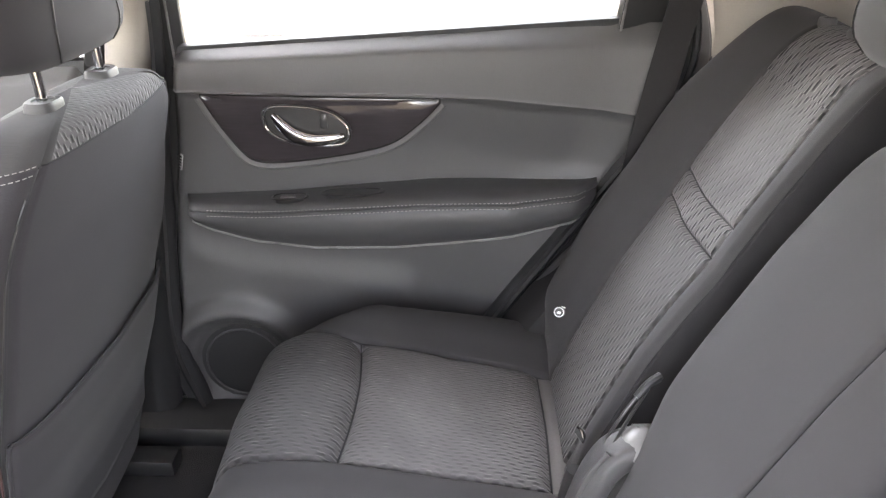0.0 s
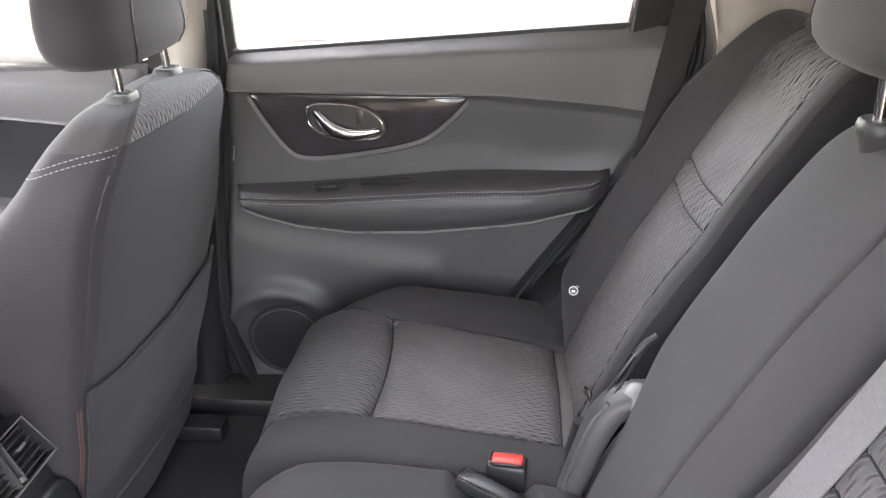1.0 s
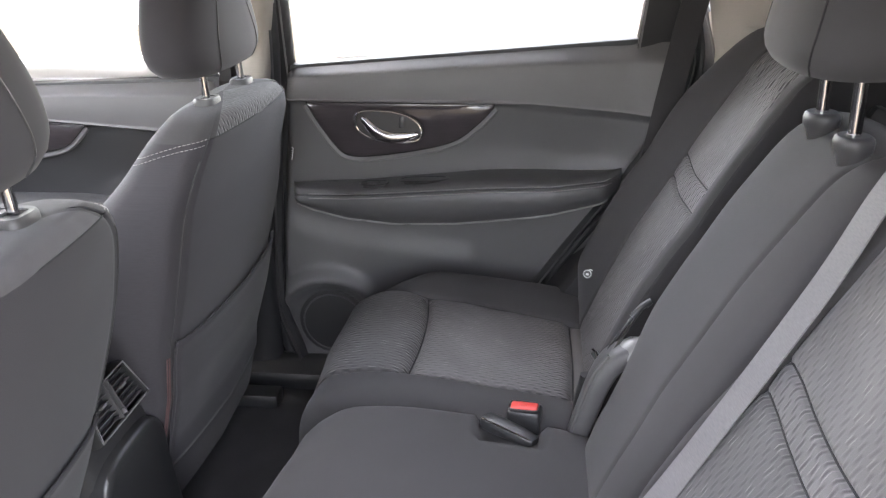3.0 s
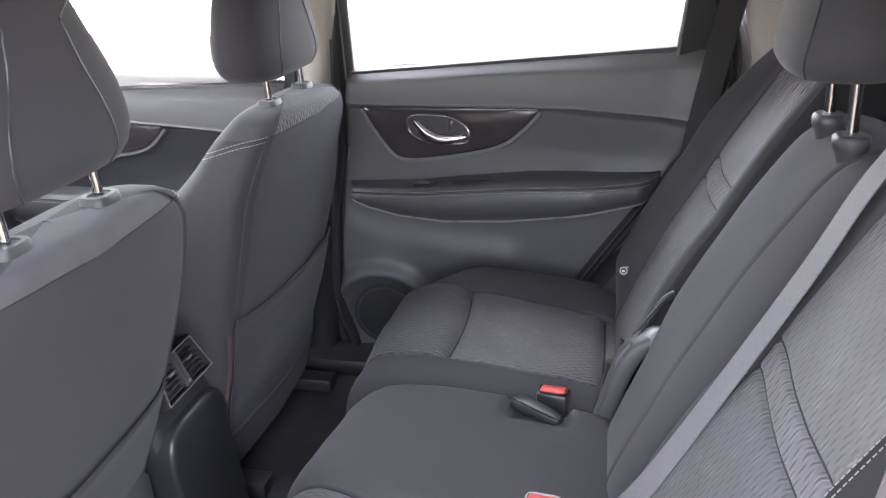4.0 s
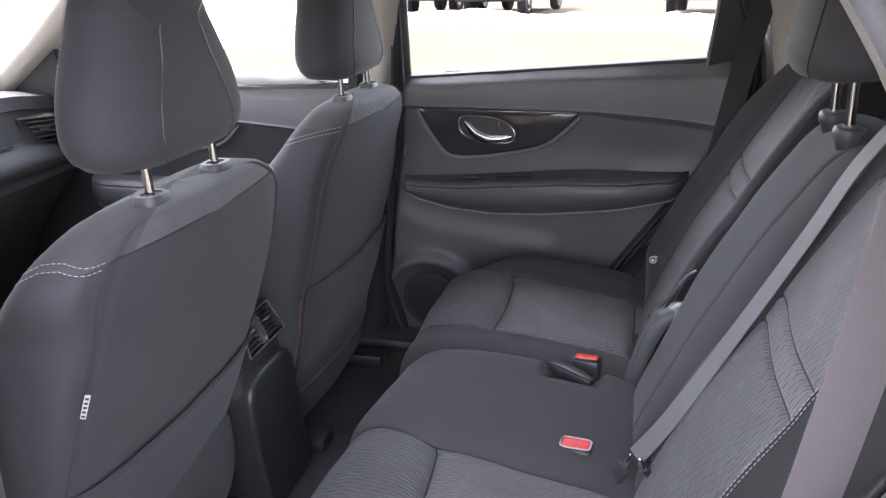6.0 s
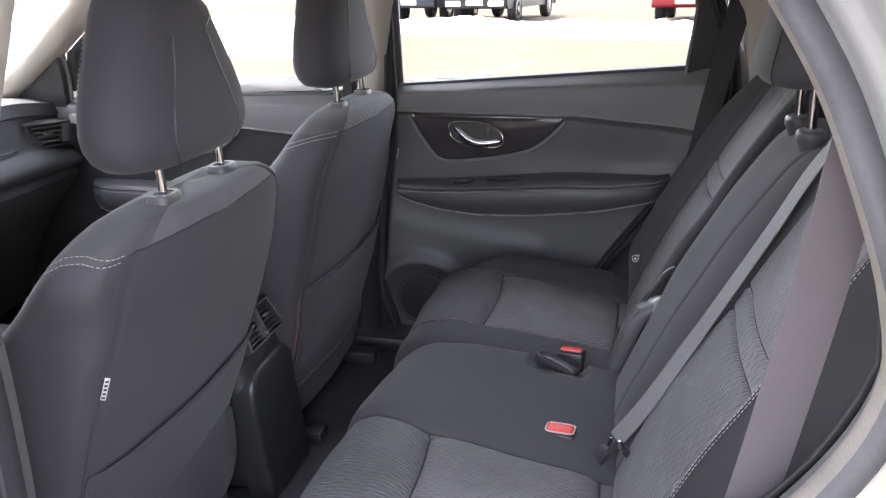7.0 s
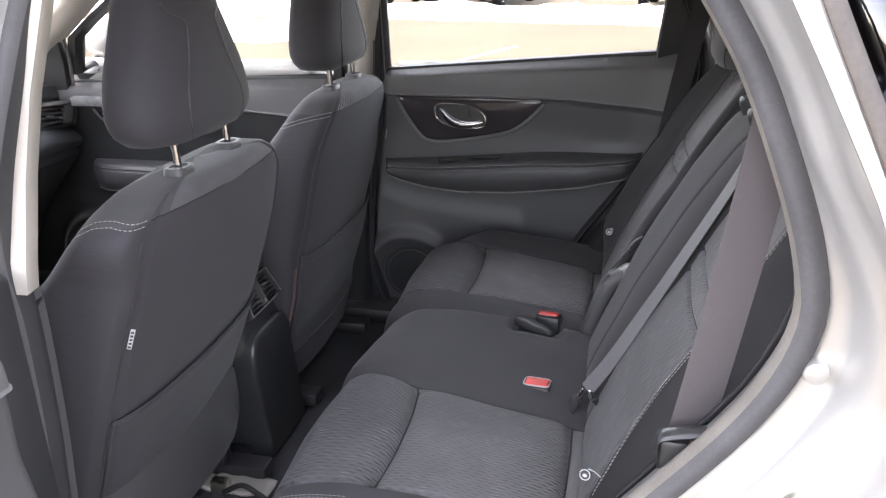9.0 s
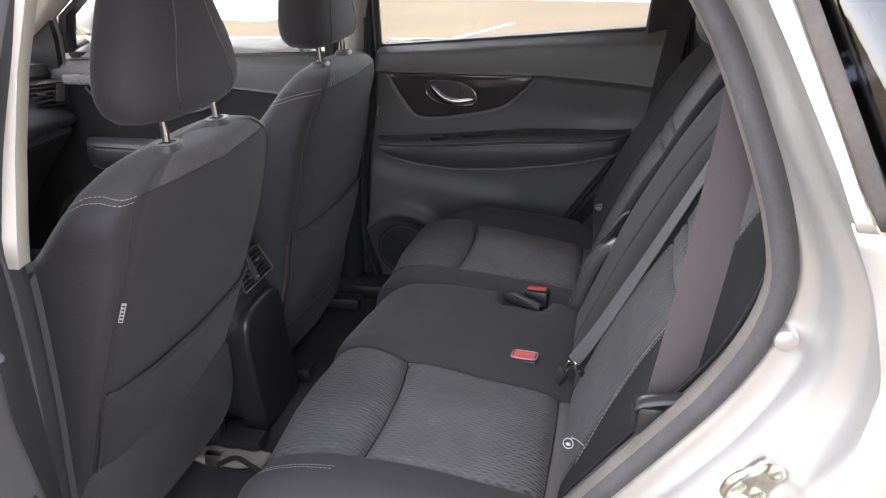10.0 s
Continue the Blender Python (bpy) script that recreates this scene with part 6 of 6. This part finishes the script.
def snow_bank(label, length, depth, height, m, seed):
    bm = bmesh.new()
    nx, ny = int(length * 6), 22
    rows = []
    for j in range(ny + 1):
        t = j / ny
        row = []
        for i in range(nx + 1):
            x = -length / 2 + length * i / nx
            edge = 0.25 * noise.noise(Vector((x * 0.7, seed, 0))) + 0.1 * noise.noise(Vector((x * 3, seed, 1)))
            y = -depth / 2 - edge * (1 - t) + depth * t
            h = height * math.sin(math.pi * t) ** 0.7 * (0.75 + 0.6 * noise.noise(Vector((x * 0.5, t * 2, seed)))) + 0.09 * noise.noise(Vector((x * 3.3, t * 5, seed))) + 0.05 * noise.noise(Vector((x * 9, t * 9, seed)))
            h *= smooth(0, 0.6, length / 2 - abs(x))
            row.append(m @ Vector((x, y, max(h, -0.03) if 0 < j < ny else -0.03)))
        rows.append(row)
    grid(bm, rows)
    return tagged(part("snow_bank", bm, SNOW, sharp=70), label, "snow", kind="stuff")


snow_bank("low white ridge of ploughed snow along the car park", 80, 4.4, 0.34, FALL @ Matrix.Translation((-1.4, 20.1, 0)) @ LOT, 3)
snow_bank("flat grey-white heap of melting snow", 8.0, 4.2, 0.30, FALL @ Matrix.Translation((-9.2, 16.0, 0)) @ LOT, 8)
snow_bank("distant white snow field edge", 200, 16, 1.0, FALL @ Matrix.Translation((-20, 62, 0)) @ LOT, 12)


def vehicle(name, label, category, m, paint, pickup):
    """A parked vehicle, tail towards -y of its own axes."""
    base = thing(name, label, category, group="parked vehicles", m=m)
    L, W = (5.8, 1.0) if pickup else (4.6, 0.92)
    r = 0.41 if pickup else 0.35
    bm = bmesh.new()
    prof = [(-L / 2, 0.55), (-L / 2 + 0.02, 0.95), (-L / 2 + 0.05, 1.15 if pickup else 1.1), (-0.2, 1.18), (L / 2 - 1.5, 1.15), (L / 2 - 0.3, 1.05), (L / 2, 0.85), (L / 2 - 0.02, 0.5), (L / 2 - 0.1, 0.42), (-L / 2 + 0.1, 0.45)]
    rings = [[Vector((s * W * k, y, z)) for y, z in prof] for s, k in ((-1, 0.96), (-1, 1.0), (1, 1.0), (1, 0.96))]
    loft(bm, rings)
    body = part("body", bm, paint, base, "painted body", local=True, sharp=30)
    bm = bmesh.new()
    cab = [(-0.75, 1.12), (-0.62, 1.78), (0.9, 1.80), (1.75, 1.12)] if pickup else [(-L / 2 + 0.1, 1.08), (-L / 2 + 0.45, 1.62), (0.5, 1.66), (1.3, 1.1)]
    loft(bm, [[Vector((x * (1 if z < 1.2 else 0.84), y, z)) for y, z in cab] for x in (-W * 0.96, W * 0.96)])
    part("cab", bm, paint, base, "painted cab", local=True, sharp=30)
    bm = bmesh.new()
    zc = 1.32
    for s in (-1, 1):
        box(bm, (s * W * 0.93 - 0.01, cab[0][0] + 0.35, 1.2), (s * W * 0.93 + 0.01, cab[2][0] - 0.1, 1.62 if pickup else 1.5), 0.004)
    box(bm, (-W * 0.75, cab[0][0] - 0.02, 1.22), (W * 0.75, cab[0][0] + 0.12, 1.6 if pickup else 1.5), 0.02)
    part("windows", bm, GLASS_FAR, base, "dark glass", local=True)
    bm = bmesh.new()
    box(bm, (-W * 0.97, -L / 2 - 0.12, 0.50), (W * 0.97, -L / 2 + 0.05, 0.72), 0.04)
    bright = pickup and paint is PAINT_BLACK
    bumper = part("rear_bumper", bm, paint, base, "dark bumper", local=True)
    if pickup:
        for s in (-1, 1):
            bm = bmesh.new()
            box(bm, (s * W * 0.68 - 0.24, -L / 2 - 0.145, 0.54), (s * W * 0.68 + 0.24, -L / 2 - 0.11, 0.69), 0.02)
            part("chrome_insert", bm, STEEL, bumper, "bright bumper end", local=True)
    bm = bmesh.new()
    box(bm, (-0.26, -L / 2 - 0.135, 0.56), (0.26, -L / 2 - 0.10, 0.70), 0.005)
    part("licence_plate", bm, WHITE, base, "blank pale plate", local=True)
    for s in (-1, 1):
        bm = bmesh.new()
        box(bm, (s * W * 0.9 - 0.07, -L / 2 - 0.02, 0.80), (s * W * 0.9 + 0.07, -L / 2 + 0.12, 1.12), 0.02)
        part("tail_lamp", bm, TAIL, base, "red tail lamp", local=True)
    mw = base.matrix_world.copy()
    base.matrix_world = Matrix.Identity(4)
    for s in (-1, 1):
        for yy in (-L / 2 + 1.15, L / 2 - 0.95):
            wheel_local(base, s * (W - 0.12), yy, r)
    base.matrix_world = mw
    return base


def wheel_local(base, x, y, r):
    bm = bmesh.new()
    w = 0.26
    loft(bm, [[Vector((x + yy, y + rr * math.cos(a), r + rr * math.sin(a))) for a in np.linspace(0, 2 * math.pi, 28, endpoint=False)] for rr, yy in ((r * 0.62, -w / 2), (r * 0.93, -w / 2), (r, -w * 0.35), (r, w * 0.35), (r * 0.93, w / 2), (r * 0.62, w / 2))])
    wh = part("wheel", bm, TYRE, base, "black tyre", local=True)
    bm = bmesh.new()
    s = 1 if x > 0 else -1
    rings = []
    for rr, dx in ((0.04, 0.012), (0.10, 0.012), (0.30 * r, -0.02), (0.55 * r, -0.015), (0.62 * r, 0.004), (0.66 * r, 0.0)):
        rings.append([Vector((x + s * (w / 2 + dx), y + rr * (1 + 0.12 * math.cos(6 * a) * (dx < 0)) * math.cos(a), r + rr * (1 + 0.12 * math.cos(6 * a) * (dx < 0)) * math.sin(a))) for a in np.linspace(0, 2 * math.pi, 36, endpoint=False)])
    loft(bm, rings)
    part("rim", bm, DARK_CHROME, wh, "alloy rim", local=True)


def parked(x, y, length):
    """A vehicle whose tail stands at x, y, in line with the bays."""
    return FALL @ Matrix.Translation((x, y, 0)) @ Matrix.Rotation(radians(-8), 4, "Z") @ Matrix.Translation((0, length / 2, 0))


vehicle("pickup_truck", "parked black pickup truck with chrome rear bumper", "pickup truck", parked(-4.50, 23.4, 5.8), PAINT_BLACK, True)
vehicle("parked_car", "parked dark grey estate car behind snow", "car", parked(-6.9, 24.6, 4.6), PAINT_GREY, False)
vehicle("parked_car", "parked red estate car behind snow", "car", parked(1.55, 22.9, 4.6), PAINT_RED, False)


# ---- small fittings of the rear bench ----
def plastic_arch(label, path, wid, thick):
    """A rounded black cover over a seat hinge, along a path in the x-z plane."""
    base = thing("hinge_cover", label, "hinge cover", tuple(path[-1]))
    p = spline(path, 24)
    w = np.interp(np.linspace(0, 1, 24), np.linspace(0, 1, len(wid)), wid)
    bm = bmesh.new()
    rings = []
    for i in range(24):
        t = Vector(tuple(p[min(i + 1, 23)] - p[max(i - 1, 0)])).normalized()
        n = Vector((-t.z, 0, t.x)).normalized()
        sd = t.cross(n).normalized()
        c = Vector(tuple(p[i]))
        rings.append([c + sd * (w[i] * math.copysign(abs(math.cos(a)) ** 0.6, math.cos(a))) + n * (thick * math.copysign(abs(math.sin(a)) ** 0.6, math.sin(a))) for a in np.linspace(0, 2 * math.pi, 20, endpoint=False)])
    loft(bm, rings)
    part("cover_shell", bm, PLASTIC, base, "satin black plastic shell", sharp=60)
    return base


cover = plastic_arch("satin black plastic hinge cover between the rear seats", [(0.712, 0.128, 0.778), (0.676, 0.126, 0.784), (0.648, 0.125, 0.770), (0.628, 0.122, 0.735), (0.611, 0.120, 0.680), (0.592, 0.117, 0.615)], [0.022, 0.027, 0.029, 0.027, 0.024, 0.017], 0.017)
# raised grey cap on its crown and a ridge down its front
bm = bmesh.new()
loft(bm, [[Vector((x + dx, 0.126 + w * math.cos(a), z + h * math.sin(a))) for a in np.linspace(0, 2 * math.pi, 20, endpoint=False)] for x, z, dx, w, h in ((0.652, 0.776, 0, 0.012, 0.008), (0.655, 0.779, 0, 0.024, 0.016), (0.672, 0.787, 0, 0.029, 0.019), (0.694, 0.789, 0, 0.028, 0.018), (0.704, 0.787, 0, 0.020, 0.012))])
part("cover_cap", bm, SATIN, cover, "lighter grey plastic cap", sharp=60)
bm = bmesh.new()
tube(bm, spline([(0.640, 0.110, 0.785), (0.618, 0.106, 0.752), (0.598, 0.103, 0.690), (0.580, 0.102, 0.628)], 20), 0.0045, 8)
part("cover_ridge", bm, PLASTIC, cover, "rounded ridge")
bm = bmesh.new()
tube(bm, spline([(0.612, 0.158, 0.72), (0.602, 0.156, 0.66), (0.60, 0.152, 0.60)], 12), 0.012, 10)
part("cover_foot", bm, PLASTIC_DARK, cover, "black plastic foot")

base = thing("release_strap", "thin black seat release strap looped over the hinge cover", "strap", (0.66, 0.15, 0.79))
bm = bmesh.new()
loop = spline([(0.705, 0.172, 0.845), (0.682, 0.165, 0.832), (0.655, 0.150, 0.800), (0.640, 0.134, 0.783), (0.644, 0.122, 0.785), (0.662, 0.140, 0.805), (0.690, 0.165, 0.838)], 40)
tube(bm, loop, 0.0022, 8)
part("strap_loop", bm, PLASTIC_DARK, base, "black cord loop")
bm = bmesh.new()
tube(bm, spline([(0.705, 0.174, 0.850), (0.690, 0.168, 0.842), (0.676, 0.160, 0.828)], 10), 0.005, 8)
part("strap_knot", bm, PLASTIC_DARK, base, "black cord end")


def anchor_tag(y, label):
    """A round child-seat anchor tag on a short stem beside the backrest."""
    c = Vector((0.628, y, 0.731))
    base = thing("anchor_tag", label, "anchor tag", tuple(c), "anchor tags")
    m = Matrix.Translation(c) @ Euler((radians(70), 0, radians(-12))).to_matrix().to_4x4()
    bm = bmesh.new()
    loft(bm, [[m @ Vector((r * math.cos(a), r * math.sin(a), z)) for a in np.linspace(0, 2 * math.pi, 24, endpoint=False)] for r, z in ((0.009, -0.002), (0.0095, 0.0), (0.009, 0.002))])
    disc = part("tag_disc", bm, PLASTIC_DARK, base, "black round tag")
    bm = bmesh.new()
    tube(bm, [m @ Vector((0.0075 * math.cos(a), 0.0075 * math.sin(a), 0.0022)) for a in np.linspace(0, 2 * math.pi, 25)], 0.0009, 6, caps=False)
    part("tag_ring", bm, WHITE, disc, "white printed ring")
    bm = bmesh.new()
    loft(bm, [[m @ Vector((r * math.cos(a), -0.001 + 0.7 * r * math.sin(a), z)) for a in np.linspace(0, 2 * math.pi, 14, endpoint=False)] for r, z in ((0.0035, 0.0018), (0.0035, 0.0026))])
    part("tag_mark", bm, WHITE, disc, "white printed mark")
    bm = bmesh.new()
    tube(bm, spline([tuple(c + Vector((0.004, 0, 0.010))), tuple(c + Vector((0.012, 0.004, 0.004))), tuple(c + Vector((0.022, 0.006, -0.006)))], 10), 0.0010, 6)
    part("tag_stem", bm, WHITE, base, "white stem")


anchor_tag(0.528, "round black and white child seat anchor tag by the far backrest")
anchor_tag(-0.505, "round black and white child seat anchor tag by the near backrest")


def anchor_clip(x, y, z, label):
    base = thing("anchor_clip", label, "anchor clip", (x, y, z), "anchor clips")
    m = Matrix.Translation((x, y, z)) @ Euler((radians(20), radians(-35), radians(15))).to_matrix().to_4x4()
    bm = bmesh.new()
    box(bm, (-0.006, -0.010, -0.012), (0.006, 0.010, 0.008), 0.003, m)
    part("clip_body", bm, PLASTIC_DARK, base, "black plastic clip")
    bm = bmesh.new()
    tube(bm, [m @ Vector(q) for q in ((0, -0.009, 0.010), (0.004, 0.0, 0.013), (0.002, 0.010, 0.011))], 0.002, 6)
    part("clip_edge", bm, DARK_CHROME, base, "thin bright clip edge")


anchor_clip(0.632, 0.238, 0.708, "small black anchor clip in the far seat fold")
anchor_clip(0.628, -0.245, 0.700, "small black anchor clip in the near seat fold")

# release lever beside the near backrest
base = thing("recline_lever", "black plastic recline lever beside the near backrest", "lever", (0.745, -0.668, 0.90))
bm = bmesh.new()
p = spline([(0.708, -0.686, 0.914), (0.714, -0.690, 0.932), (0.738, -0.690, 0.940), (0.778, -0.686, 0.944)], 16)
rings = []
for q in p:
    rings.append([Vector((q[0], q[1] + 0.012 * math.cos(a), q[2] + 0.005 * math.sin(a))) for a in np.linspace(0, 2 * math.pi, 14, endpoint=False)])
loft(bm, rings)
part("lever_grip", bm, PLASTIC_DARK, base, "satin black grip")
bm = bmesh.new()
box(bm, (0.714, -0.690, 0.846), (0.785, -0.664, 0.926), 0.008)
part("lever_bezel", bm, PLASTIC_DARK, base, "black bezel")

# lower plastic shields between the doors and the cushion ends
for sd, lab in ((1, "black plastic shield at the foot of the far backrest"), (-1, "black plastic shield at the foot of the near backrest")):
    bm = bmesh.new()
    rings = []
    for x, z0, z1, yi in ((0.555, 0.45, 0.62, 0.678), (0.60, 0.45, 0.70, 0.668), (0.645, 0.50, 0.765, 0.650), (0.668, 0.55, 0.795, 0.640), (0.685, 0.60, 0.800, 0.636), (0.70, 0.62, 0.79, 0.640)):
        rings.append([Vector((x, sd * y, z)) for y, z in ((0.70, z0), (yi + 0.006, z0), (yi, z0 + 0.02), (yi, z1 - 0.03), (yi + 0.008, z1 - 0.006), (yi + 0.022, z1), (0.70, z1 - 0.01))])
    loft(bm, rings)
    base = thing("seat_side_shield", lab, "plastic shield", (0.63, sd * 0.67, 0.5), "seat side shields")
    part("shield_shell", bm, PLASTIC, base, "black grained plastic", sharp=50)

# headrest guide left in the far backrest's top
for y in (0.385, 0.475):
    base = thing("headrest_guide", "small grey headrest guide in the far backrest top", "headrest guide", (0.945, y, 1.215), "headrest guides")
    bm = bmesh.new()
    loft(bm, [[Vector((0.945 + 0.8 * r * math.cos(a), y + 0.9 * r * math.sin(a), z)) for a in np.linspace(0, 2 * math.pi, 20, endpoint=False)] for r, z in ((0.014, 1.195), (0.015, 1.207), (0.013, 1.211), (0.007, 1.211), (0.006, 1.203))])
    part("guide_collar", bm, PLASTIC_SOFT, base, "grey plastic collar")

# floor fittings by the front seat rails; the pale sheet paints a sun patch
base = thing("floor_bracket", "pale painted sun patch with a zinc bracket on the floor", "floor bracket", (-0.11, -0.19, 0.362))
bm = bmesh.new()
rows = []
for i in range(12):
    x = -0.20 + 0.165 * i / 11
    rows.append([Vector((x, y + 0.01 * noise.noise(Vector((x * 30, y * 30, 2))), 0.368 + 0.012 * noise.noise(Vector((x * 25, y * 25, 7))))) for y in np.linspace(-0.225, -0.17, 6)])
grid(bm, rows)
part("sun_patch_sheet", bm, CREAM, base, "pale ragged sheet painting a sun patch", thick=0.008)
bm = bmesh.new()
box(bm, (-0.165, -0.228, 0.362), (-0.125, -0.205, 0.392), 0.004)
part("rail_bracket", bm, STEEL, base, "zinc bracket")
bm = bmesh.new()
tube(bm, spline([(-0.13, -0.235, 0.375), (-0.09, -0.225, 0.392), (-0.05, -0.232, 0.38), (-0.02, -0.24, 0.37)], 16), 0.006, 8)
part("cable", bm, PLASTIC_DARK, base, "black cable")
